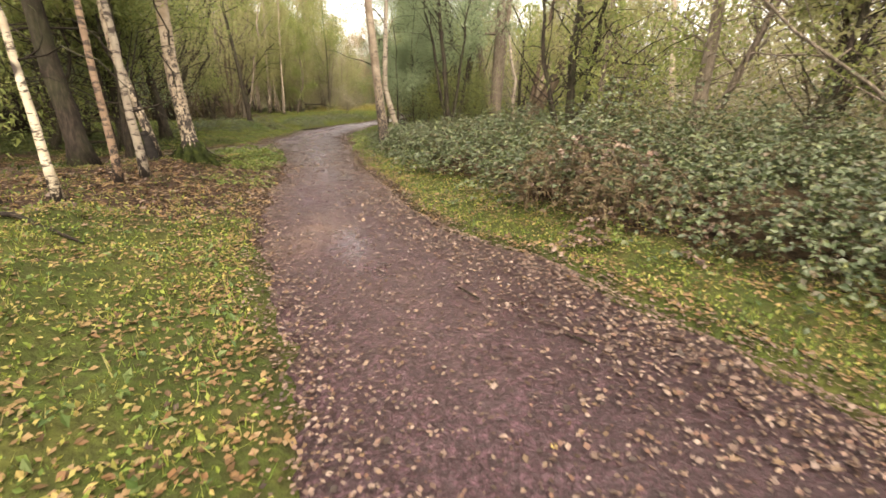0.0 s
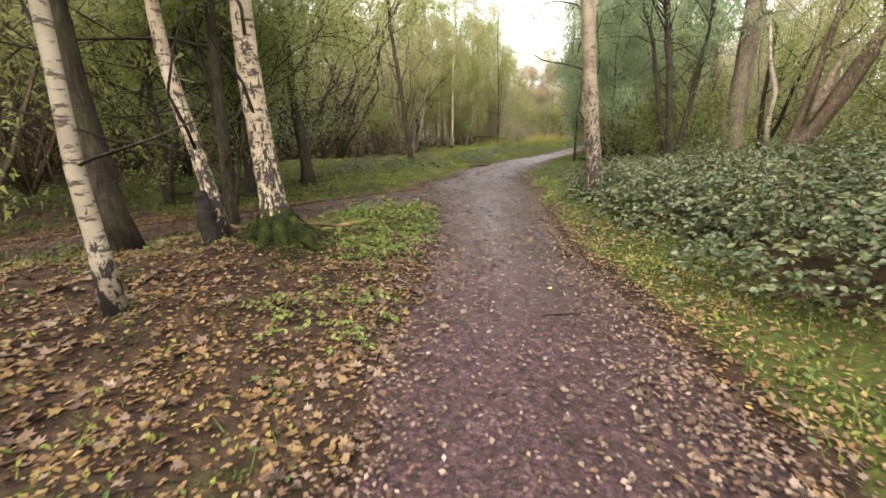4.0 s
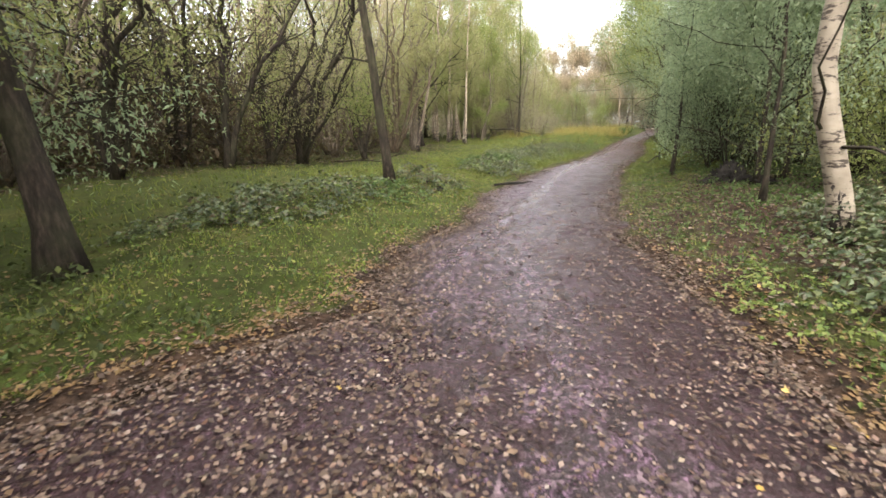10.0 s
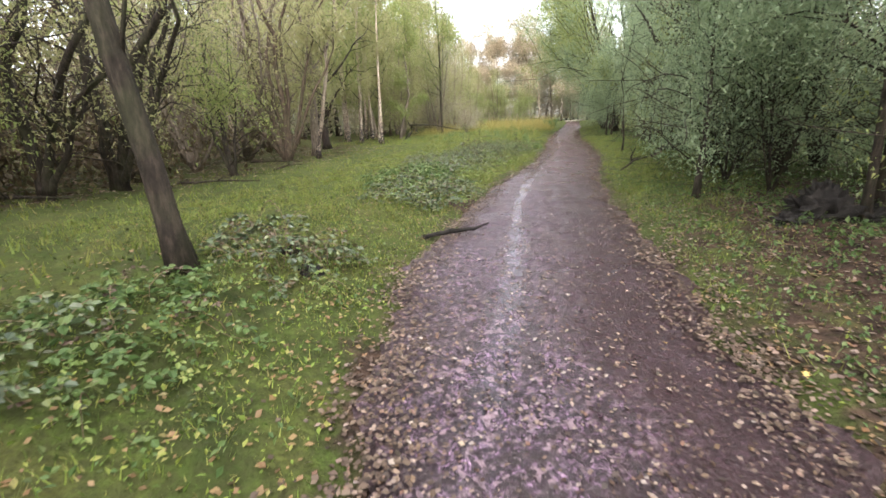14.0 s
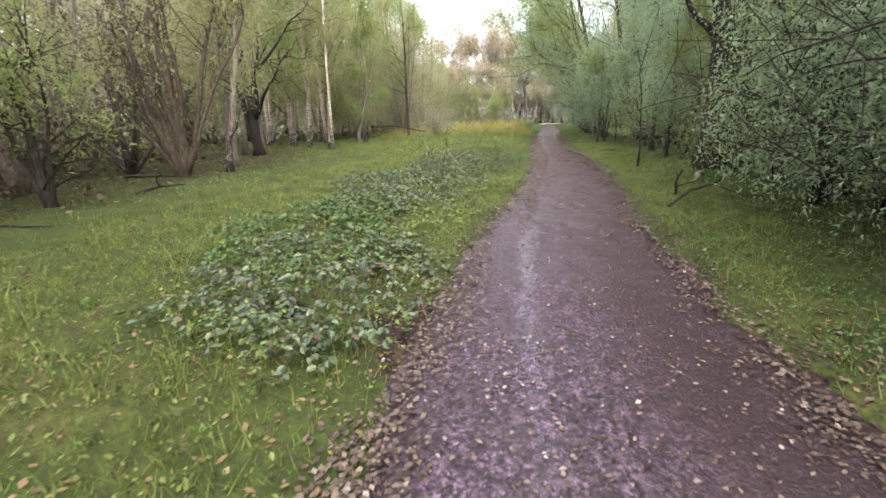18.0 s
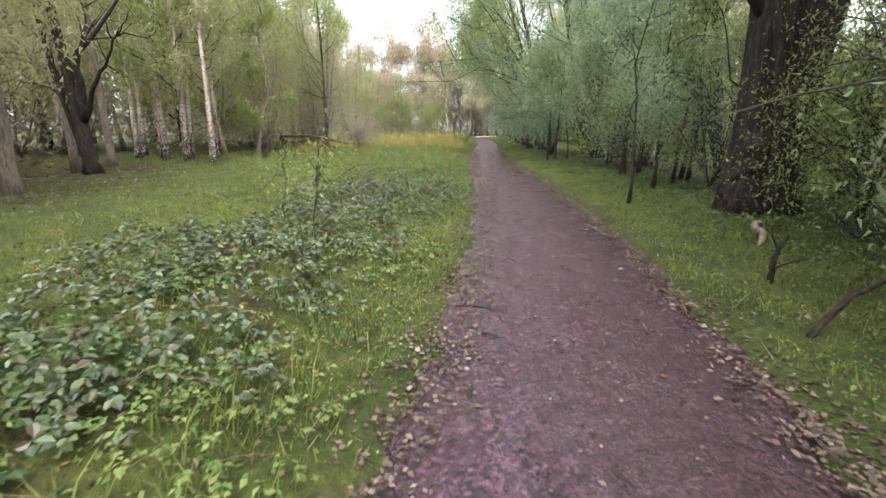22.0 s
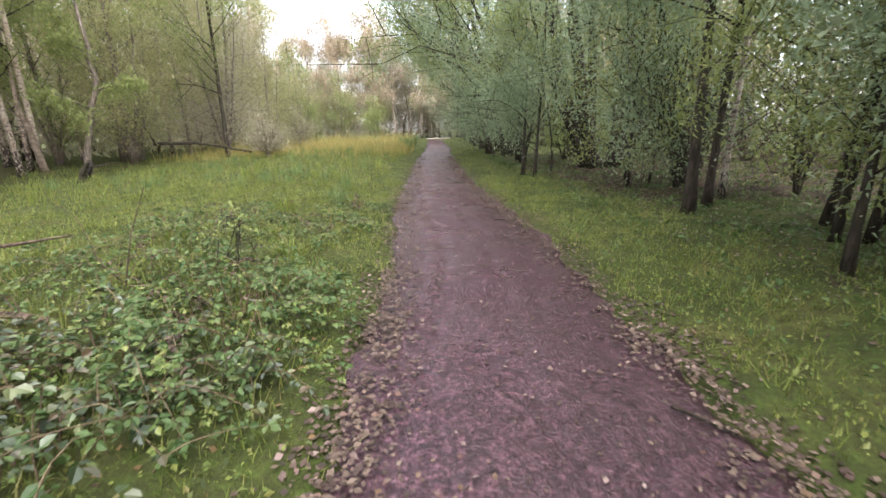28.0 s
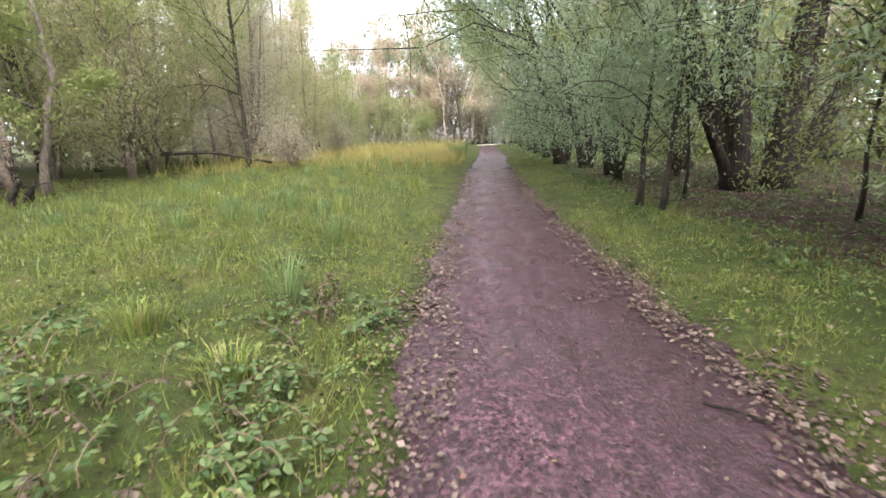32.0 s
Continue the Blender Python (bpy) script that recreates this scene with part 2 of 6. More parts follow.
n = Nodes("moss", 0.95, 0.1)
n.colour(n.ramp(n.noise(9, 6), (0.3, (0.009, 0.010, 0.005)), (0.5, (0.020, 0.027, 0.008)), (0.75, (0.048, 0.060, 0.014))))
n.bump(n.noise(60, 4), 0.8, 0.02)
MOSS = n.mat

n = Nodes("woodland_ground", 0.95, 0.1)
litter = n.attribute("litter")
turf = n.ramp(n.noise(1.3, 6), (0.3, (0.018, 0.027, 0.007)), (0.5, (0.040, 0.056, 0.012)), (0.7, (0.072, 0.072, 0.021)))
turf = n.mix(n.ramp(n.noise(13, 6, None, 0.75), (0.39, 0.0), (0.57, 0.78)), turf, (0.026, 0.027, 0.010))
soil = n.ramp(n.noise(7, 6), (0.3, (0.011, 0.008, 0.006)), (0.5, (0.030, 0.019, 0.014)), (0.72, (0.068, 0.043, 0.030)))
edge = n.math("ADD", litter, n.math("MULTIPLY", n.math("SUBTRACT", n.noise(2.2, 5), 0.5), 1.3))
n.colour(n.mix(n.ramp(edge, (0.38, 0.0), (0.62, 1.0)), turf, soil))
n.bump(n.noise(24, 6), 0.9, 0.04)
GROUND = n.mat

n = Nodes("damp_cinder_path", 0.5, 0.25)
red = n.attribute("red")
grit = n.noise(34, 6, None, 0.8)
clod = n.noise(4.6, 7, None, 0.78)
# violet of the sky's sheen on wet grit is put into these colours
cold = n.ramp(grit, (0.42, (0.006, 0.0038, 0.0052)), (0.5, (0.034, 0.0235, 0.036)), (0.59, (0.185, 0.140, 0.185)))
warm = n.ramp(grit, (0.40, (0.010, 0.0042, 0.0050)), (0.5, (0.048, 0.0250, 0.0285)), (0.60, (0.108, 0.064, 0.069)))
c = n.mix(red, cold, warm)
# paler chips also stand in for sky highlights on the grit
chip = n.voronoi(44, None, "Color")
flake = n.voronoi(27, None, "Color")
churned = n.attribute("churned")
c = n.mix(n.math("ADD", 0.55, n.math("MULTIPLY", churned, 0.42)), c, n.mix(1.0, c, n.ramp(chip, (0.2, (0.42, 0.40, 0.41)), (0.5, (0.85, 0.82, 0.84)), (0.8, (1.45, 1.40, 1.44))), "MULTIPLY"))
c = n.mix(n.math("MULTIPLY", n.math("ADD", 0.6, n.math("MULTIPLY", churned, 0.4)), n.ramp(flake, (0.66, 0.0), (0.70, 0.85))), c, (0.009, 0.0058, 0.0062))
c = n.mix(n.math("MULTIPLY", churned, n.ramp(n.voronoi(33, n.place(1, 1, 1.01), "Color"), (0.69, 0.0), (0.73, 0.9))), c, (0.15, 0.118, 0.124))
blot = n.noise(15, 5, None, 0.7)
c = n.mix(n.ramp(blot, (0.50, 0.0), (0.60, 0.75)), c, (0.016, 0.0098, 0.0105))
c = n.mix(1.0, c, (1.04, 0.92, 1.02), "MULTIPLY")
c = n.mix(n.math("MULTIPLY", n.attribute("churned"), n.ramp(clod, (0.47, 0.0), (0.56, 0.85))), c, (0.016, 0.0105, 0.011))
c = n.mix(n.ramp(n.noise(0.8, 5), (0.40, 0.0), (0.7, 0.45)), c, (0.034, 0.023, 0.023))
c = n.mix(n.ramp(n.noise(210, 2), (0.64, 0.0), (0.70, 0.7)), c, (0.24, 0.20, 0.205))
# damp soil and the shade on the right side, both as darker colour
c = n.mix(n.math("MULTIPLY", n.attribute("damp_shade"), n.ramp(n.noise(2.4, 5), (0.3, 0.75), (0.6, 1.0))), c, n.ramp(grit, (0.38, (0.011, 0.0052, 0.0050)), (0.62, (0.036, 0.0185, 0.0215))))
c = n.mix(n.math("MULTIPLY", n.attribute("dry"), n.ramp(n.noise(3.5, 5), (0.4, 0.35), (0.6, 1.0))), c, n.ramp(grit, (0.35, (0.10, 0.062, 0.046)), (0.65, (0.26, 0.18, 0.135))))
n.colour(c)
n.rough(n.mix(n.math("MULTIPLY", n.attribute("wet"), n.ramp(n.noise(6, 5), (0.35, 0.3), (0.55, 1.0))), n.ramp(n.noise(1.7, 5), (0.3, 0.25), (0.65, 0.50)), (0.16, 0.16, 0.16)))
n.bump(n.mix(n.math("MULTIPLY", n.attribute("wet"), 0.8), n.mix(0.5, n.mix(0.4, grit, n.voronoi(44)), n.mix(0.5, clod, blot)), (0.5, 0.5, 0.5)), 1.0, 0.04)
CINDER = n.mat

n = Nodes("bramble_cane", 0.7, 0.3)
n.colour(n.ramp(n.island(), (0.0, (0.045, 0.022, 0.016)), (0.5, (0.08, 0.055, 0.028)), (1.0, (0.12, 0.09, 0.05))))
CANE = n.mat
# dark colour that stands in for shade and stems inside thickets
n = Nodes("shaded_thicket_core", 1.0, 0.05)
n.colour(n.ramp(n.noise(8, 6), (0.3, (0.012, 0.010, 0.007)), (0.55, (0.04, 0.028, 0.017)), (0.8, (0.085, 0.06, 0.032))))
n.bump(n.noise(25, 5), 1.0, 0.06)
SHADED_CORE = n.mat
n = Nodes("pale_log", 0.7, 0.2)
n.colour(n.ramp(n.noise(6, 5), (0.3, (0.20, 0.17, 0.14)), (0.7, (0.34, 0.30, 0.26))))
PALE = n.mat

# ---- geometry helpers ----
rng = np.random.default_rng(11)


def quads(name, verts, faces, material, smooth=False):
    """A mesh from arrays: all faces have as many corners as the rows of faces."""
    verts, faces = np.asarray(verts, np.float32), np.asarray(faces, np.int32)
    me = bpy.data.meshes.new(name)
    me.vertices.add(len(verts))
    me.vertices.foreach_set("co", verts.ravel())
    me.loops.add(faces.size)
    me.loops.foreach_set("vertex_index", faces.ravel())
    me.polygons.add(len(faces))
    me.polygons.foreach_set("loop_start", np.arange(0, faces.size, faces.shape[1], dtype=np.int32))
    me.polygons.foreach_set("use_smooth", np.full(len(faces), smooth))
    me.update(calc_edges=True)
    me.materials.append(material)
    return me


def part(name, me, parent, label="", kind=""):
    ob = new(name, me)
    ob.parent = parent
    return tagged(ob, label, kind=kind)


def thing(name, x, y, z, label, category, group="", kind=""):
    ob = new(name)
    ob.location = (x, y, z)
    ob.empty_display_size = 0.2
    return tagged(ob, label, category, group, kind)


def unit(v):
    return v / np.maximum(np.linalg.norm(v, axis=-1, keepdims=True), 1e-9)


def leaves(name, centres, size, material, droop=0.3, flat=0.5, spread=0.35, slim=False):
    """One leaf at each centre; slim: pointed triangles for crowns."""
    c = np.asarray(centres, np.float64)
    k = len(c)
    d = rng.normal(size=(k, 3))
    d[:, 2] -= droop * 2
    d = unit(d)
    up = rng.normal(size=(k, 3)) * (1 - flat) + np.array([0, 0, 1]) * flat * 2
    w = unit(np.cross(d, up))
    length = size * (1 + spread * rng.normal(size=(k, 1))).clip(0.45, 1.8)
    if slim:
        v = np.stack([c - d * length * 0.4 - w * length * 0.25, c - d * length * 0.4 + w * length * 0.25, c + d * length * 0.8], 1).reshape(-1, 3)
        return quads(name, v, np.arange(3 * k).reshape(-1, 3), material)
    tip = np.cross(w, d) * length * 0.12
    v = np.stack([c - d * length * 0.5, c + w * length * 0.29 - d * length * 0.08 + tip, c + d * length * 0.5, c - w * length * 0.29 - d * length * 0.08 + tip], 1).reshape(-1, 3)
    return quads(name, v, np.arange(4 * k).reshape(-1, 4), material)


class Wood:
    """Collects tapered tubes into one mesh."""

    def __init__(self):
        self.v, self.f, self.n = [], [], 0

    def tube(self, pts, radii, sides=8, rough=0.0, close=True):
        pts, radii = np.asarray(pts, float), np.asarray(radii, float)
        if close:
            pts = np.vstack([pts[:1], pts, pts[-1:]])
            radii = np.concatenate([[0.001], radii, [0.001]])
        k = len(pts)
        tan = unit(np.gradient(pts, axis=0) + 1e-9)
        if close:
            tan[0], tan[-1] = tan[1], tan[-2]
        ref = np.array([0.31, 0.95, 0.0]) if abs(tan[k // 2][2]) > 0.6 else np.array([0.0, 0.1, 1.0])
        a = unit(np.cross(tan, ref))
        b = np.cross(tan, a)
        th = np.linspace(0, 2 * np.pi, sides, endpoint=False)
        rr = radii[:, None] * (1 + (rough * rng.normal(size=(k, sides)) if rough else 0))
        ring = pts[:, None] + rr[..., None] * (np.cos(th)[None, :, None] * a[:, None] + np.sin(th)[None, :, None] * b[:, None])
        i = np.arange(k - 1)[:, None] * sides
        j = np.arange(sides)[None]
        q = np.stack([i + j, i + (j + 1) % sides, i + sides + (j + 1) % sides, i + sides + j], -1).reshape(-1, 4)
        self.v.append(ring.reshape(-1, 3))
        self.f.append(q + self.n)
        self.n += k * sides

    def mesh(self, name, material):
        return quads(name, np.vstack(self.v), np.vstack(self.f), material, True)


def wander(start, way, length, steps, bend, lift=0.0):
    """A crooked line from start."""
    pts = [np.asarray(start, float)]
    d = unit(np.asarray(way, float))
    for _ in range(steps):
        d = unit(d + rng.normal(size=3) * bend + np.array([0, 0, lift]))
        pts.append(pts[-1] + d * length / steps)
    return np.array(pts)


def along(pts, t):
    f = np.clip(np.asarray(t) * (len(pts) - 1), 0, len(pts) - 1.001)
    i = f.astype(int)
    return pts[i] + (pts[i + 1] - pts[i]) * (f - i)[:, None]


# ---- the plan: edges of the path, from south to north ----
LEFT_Y = [-6, 0, 2.57, 3.87, 4.42, 5.34, 7.6, 11.5, 12.8, 14.0, 16.2, 17.2, 18.8, 20.0, 22.2, 23.1, 24.9, 28.3, 29.8, 31.3, 33.3, 36, 40.4, 44, 49.7, 56.5, 63, 72.6, 100, 106]
LEFT_X = [1.6, 0.6, -0.1, -0.7, -0.95, -1.4, -2.3, -3.4, -3.95, -4.5, -5.6, -6.3, -6.62, -6.5, -7.0, -7.14, -7.08, -6.95, -6.85, -6.56, -6.28, -6.12, -5.95, -6.0, -5.75, -5.5, -5.1, -4.5, -3.4, -3.2]
RIGHT_Y = [-6, 0, 2.6, 3.3, 4.84, 5.6, 6.1, 6.65, 7.65, 9.5, 12.1, 13.4, 14.7, 17.1, 18.4, 19.8, 22.2, 27.2, 30.2, 33.5, 36.9, 40.7, 46.6, 50, 55, 62.8, 71.4, 86, 106]
RIGHT_X = [5.2, 3.9, 3.0, 2.65, 1.8, 1.4, 0.85, 0.4, -0.2, -0.83, -1.92, -2.27, -2.6, -3.2, -3.66, -4.15, -4.37, -4.52, -4.5, -4.1, -3.93, -3.85, -3.95, -3.93, -3.7, -3.33, -2.55, -2.1, -1.0]
SIDE_Y = [-4, 4, 8, 10, 12.1, 13.4, 14.6, 15.6, 17.0]
SIDE_X = [-12.5, -10.6, -9.2, -8.3, -7.3, -6.7, -6.0, -5.4, -4.8]
SIDE_W = [0.65, 0.65, 0.65, 0.68, 0.72, 0.8, 1.0, 1.15, 1.0]


def edge_left(y):
    return np.interp(y, LEFT_Y, LEFT_X)


def edge_right(y):
    return np.interp(y, RIGHT_Y, RIGHT_X)


def outside(x, y):
    """Metres from the nearest edge of the trodden surface; inside it is negative."""
    main = np.maximum(edge_left(y) - x, x - edge_right(y))
    side = np.abs(x - np.interp(y, SIDE_Y, SIDE_X)) - np.interp(y, SIDE_Y, SIDE_W) + np.where(y > 17, (y - 17) * 3, 0)
    main = np.where(y > 103, np.maximum(main, y - 103), main)
    return np.minimum(main, side)


def step(a, b, v):
    t = np.clip((v - a) / (b - a), 0, 1)
    return t * t * (3 - 2 * t)


def waves(x, y, s):
    return np.sin(x * 1.7 / s + 1.3 * np.sin(y * 0.9 / s)) * np.cos(y * 1.3 / s + 0.8 * np.sin(x * 1.1 / s))


def rise(x, y):
    """Height of the ground."""
    x, y = np.asarray(x, float), np.asarray(y, float)
    d = outside(x, y)
    h = -0.07 + 0.10 * step(-0.12, 0.18, d) + 0.11 * step(0.2, 2.2, d)
    h = h + 0.16 * step(0.5, 2.5, d) * step(13, 10, y) * (x < edge_left(y))
    h = h + 0.06 * np.exp(-(((x + 4.95) / 1.0) ** 2 + ((y - 10.0) / 1.0) ** 2))
    h = h + 0.24 * step(0.4, 2.0, d) * step(27, 22, y) * step(15, 19, y) * (x < edge_left(y))
    h = h - 0.12 * step(-11, -16, x) * step(24, 34, y)
    w = step(0.1, 0.8, d)
    return h + w * (0.04 * waves(x, y, 0.55) + 0.035 * waves(x + 3, y, 0.23) + 0.018 * waves(x, y + 7, 0.12))


def litter_amount(x, y):
    """Where bare leaf mould shows instead of turf, from 0 to 1. Under trees and brambles it also stands in for shade.
    """
    d = outside(x, y)
    left = x < edge_left(y)
    a = 1.05 * np.exp(-(((x + 4.3) / 2.6) ** 2 + ((y - 8.4) / 2.7) ** 2)) * left
    a = a + 0.55 * step(0.45, 0.1, d) * step(24, 15, y) * (0.35 + 0.65 * step(5, 9, y))
    a = a + 0.35 * step(0.3, 0.0, d) * (0.5 + 0.5 * step(5, 9, y))
    a = a + 0.46 * step(-12.6, -15.6, x) * step(48, 38, y) * step(10, 16, y) + 0.42 * step(-15.5, -18, x) * step(38, 46, y) * step(66, 58, y)
    # behind the birches, mould also darkens ground shaded by the hazels
    a = a + 0.6 * step(edge_left(y) - 2.6, edge_left(y) - 5.5, x) * step(14, 11, y)
    # right of the path, mould also carries the shade of overhanging trees
    a = a + ((0.62 - 0.34 * step(25, 30, y)) * step(0.9, 2.2, d) + 0.22 * step(0.0, 0.5, d) * step(15, 19, y) * (1 - 0.9 * step(24, 29, y)) + 0.40 * np.exp(-(((y - 21) / 7.0) ** 2)) * step(0.0, 0.4, d)) * (x > edge_right(y)) * step(100, 80, y)
    a = a + 0.36 * step(1.3, 2.4, d) * step(41, 45, y) * step(62, 56, y) * (x > edge_right(y))
    a = a + 0.45 * step(1.7, 0.2, d) * step(11, 13, y) * step(24, 18, y) * left * np.clip(0.5 + 0.8 * waves(x, y, 0.3), 0, 1)
    # mould under the bramble strip stands in for shade; the last term is litter
    a = a + 0.42 * np.exp(-(((x + 8.3) / 0.95) ** 2)) * step(25, 27, y) * step(43, 40, y) * np.clip(0.4 + 0.9 * waves(x, y, 0.35), 0, 1) + 0.8 * np.exp(-(((x + 7.15) / 0.45) ** 2 + ((y - 26.3) / 0.5) ** 2))
    return np.clip(a, 0, 1)


def grown(a, b, first, ratio, limit):
    out, v, s = [], b, first
    while abs(v) < limit:
        s *= ratio
        v = v + (s if b > a else -s)
        out.append(v)
    return out


# ---- ground ----
xs = np.array(sorted(grown(4, -12.5, 0.15, 1.13, 420) + list(np.arange(-12.5, 4.01, 0.15)) + grown(-12, 4.0, 0.15, 1.13, 420)))
ys = np.array(sorted(grown(10, -1.0, 0.2, 1.25, 250) + list(np.arange(-1.0, 60.01, 0.16)) + grown(0, 60.0, 0.16, 1.08, 700)))
GX, GY = np.meshgrid(xs, ys)
GZ = rise(GX, GY)
nx, ny = len(xs), len(ys)
i = (np.arange(ny - 1)[:, None] * nx + np.arange(nx - 1)[None]).reshape(-1)
me = quads("ground", np.stack([GX, GY, GZ], -1).reshape(-1, 3), np.stack([i, i + 1, i + nx + 1, i + nx], -1), GROUND, True)
me.attributes.new("litter", "FLOAT", "POINT").data.foreach_set("value", litter_amount(GX, GY).ravel().astype(np.float32))
tagged(new("ground", me), "mossy grass and leaf mould of a woodland floor", "ground", kind="structure")


def strip(name, y0, y1, dy, columns, left, right, label, wear):
    """A trodden surface between two edges, with ruts and an uneven rim."""
    yy = np.arange(y0, y1, dy)
    u = np.linspace(0, 1, columns)
    rag = 1 + 0.7 * step(7, 10, yy) * step(26, 20, yy)
    jit = 0.07 * np.sin(yy * 1.9 + 2 * np.sin(yy * 0.7)) + 0.05 * np.sin(yy * 4.1 + np.sin(yy)) + 0.02 * np.sin(yy * 9.7 + 1) + 0.04 * rag * rng.normal(size=len(yy))
    jot = 0.07 * np.sin(yy * 1.6 + 2 * np.sin(yy * 0.9)) + 0.05 * np.sin(yy * 3.7 + np.sin(yy * 1.3)) + 0.02 * np.sin(yy * 8.3) + 0.04 * rag * rng.normal(size=len(yy))
    xl, xr = left(yy) + jit, right(yy) + jot
    X = xl[:, None] + (xr - xl)[:, None] * u
    Y = np.repeat(yy[:, None], columns, 1)
    rim = np.minimum(u, 1 - u)[None] * (xr - xl)[:, None]
    Z = 0.022 * np.sin(np.pi * u)[None] + 0.010 * waves(X, Y, 0.31) + 0.006 * waves(X + 5, Y * 0.6, 0.12)
    churn = step(8, 13, Y) * step(29, 22, Y)
    Z = Z + churn * (0.009 * rng.normal(size=X.shape) + 0.008 * waves(X, Y, 0.06))
    for centre, depth in wear:
        Z = Z - depth * np.exp(-(((u[None] - centre - 0.02 * np.sin(Y * 0.8)) * (xr - xl)[:, None]) / 0.07) ** 2)
    Z = Z - (0.055 if name == "path" else 0.02) * step(0.10, 0.0, rim)
    k = columns
    i = (np.arange(len(yy) - 1)[:, None] * k + np.arange(k - 1)[None]).reshape(-1)
    me = quads(name, np.stack([X, Y, Z], -1).reshape(-1, 3), np.stack([i, i + 1, i + k + 1, i + k], -1), CINDER, True)
    tone = 0.15 + 0.85 * step(24, 32, Y) + 0.5 * step(0.40, 0.75, u)[None] * step(20, 27, Y) + 0.15 * step(0.4, 0.75, u)[None] + 0.75 * step(18, 10, Y)
    me.attributes.new("red", "FLOAT", "POINT").data.foreach_set("value", np.clip(tone, 0, 1).ravel().astype(np.float32))
    line = np.interp(Y, [17, 20, 22, 24, 26.4, 29.5, 33.2, 40], [-6.0, -5.96, -5.95, -6.04, -6.21, -6.18, -6.0, -5.4])
    wet = np.exp(-(((X - line) / 0.10) ** 2)) * step(17, 19, Y) * (0.35 + 0.65 * step(34, 28, Y)) + 0.75 * np.exp(-(((u[None] - 0.45) / 0.3) ** 2)) * step(8, 12, Y) * step(27, 20, Y) + 0.45 * step(25, 31, Y) + 1.3 * np.exp(-(((X + 0.62 + 0.3 * (Y - 5.8)) / 0.26) ** 2 + ((Y - 5.8) / 0.75) ** 2))
    me.attributes.new("wet", "FLOAT", "POINT").data.foreach_set("value", np.clip(wet, 0, 1).ravel().astype(np.float32))
    me.attributes.new("churned", "FLOAT", "POINT").data.foreach_set("value", (0.05 + 0.95 * step(28, 20, Y) * (0.12 + 0.88 * step(9, 14, Y))).ravel().astype(np.float32))
    # shade along the right side is put into this mask together with damp
    damp_shade = (1.0 * step(0.44, 0.74, u)[None] + 0.6 * step(0.16, 0.02, u)[None]) * step(7, 14, Y) * (0.35 + 0.65 * step(32, 24, Y)) + (0.35 + 0.45 * step(0.4, 0.7, u)[None]) * step(10, 5, Y) if name == "path" else np.full(X.shape, 0.8)
    me.attributes.new("damp_shade", "FLOAT", "POINT").data.foreach_set("value", np.broadcast_to(damp_shade, X.shape).ravel().astype(np.float32))
    dry = 0.10 * np.exp(-(((X - 0.2) / 0.9) ** 2 + ((Y - 4.6) / 1.5) ** 2)) + 0.4 * np.exp(-(((X + 1.15) / 0.3) ** 2 + ((Y - 6.2) / 0.9) ** 2))
    me.attributes.new("dry", "FLOAT", "POINT").data.foreach_set("value", np.clip(dry, 0, 1).ravel().astype(np.float32))
    return tagged(new(name, me), label, "path", kind="structure")


strip("path", -6, 103, 0.11, 42, edge_left, edge_right, "damp purple-brown cinder path strewn with fallen leaves", ((0.28, 0.018), (0.55, 0.014)))
strip("side_path", -4, 16.6, 0.15, 16, lambda y: np.interp(y, SIDE_Y, SIDE_X) - np.interp(y, SIDE_Y, SIDE_W), lambda y: np.interp(y, SIDE_Y, SIDE_X) + np.interp(y, SIDE_Y, SIDE_W) - 0.05, "narrow muddy side path branching off between trees", ((0.4, 0.02),))

# ---- trees ----
BARKS = {"birch": BIRCH, "young": BIRCH_BARE, "white": BIRCH_WHITE, "red": BIRCH_RED, "old": BIRCH_OLD, "dark": BARK_DARK, "brown": BARK_BROWN, "grey": BARK_GREY, "wet": BARK_WET}
WORDS = {"birch": "silver birch with peeling white bark and a black fissured foot", "white": "slender crooked white birch with dark knots", "young": "slender pale birch with smooth white bark", "old": "old birch with mottled bark and a black foot", "red": "thin reddish-brown birch stem", "dark": "dark-barked woodland tree with crooked limbs", "brown": "brown-barked leaning woodland tree", "grey": "grey-barked woodland tree with drooping green twigs", "wet": "old wet black-barked tree with several massive stems"}


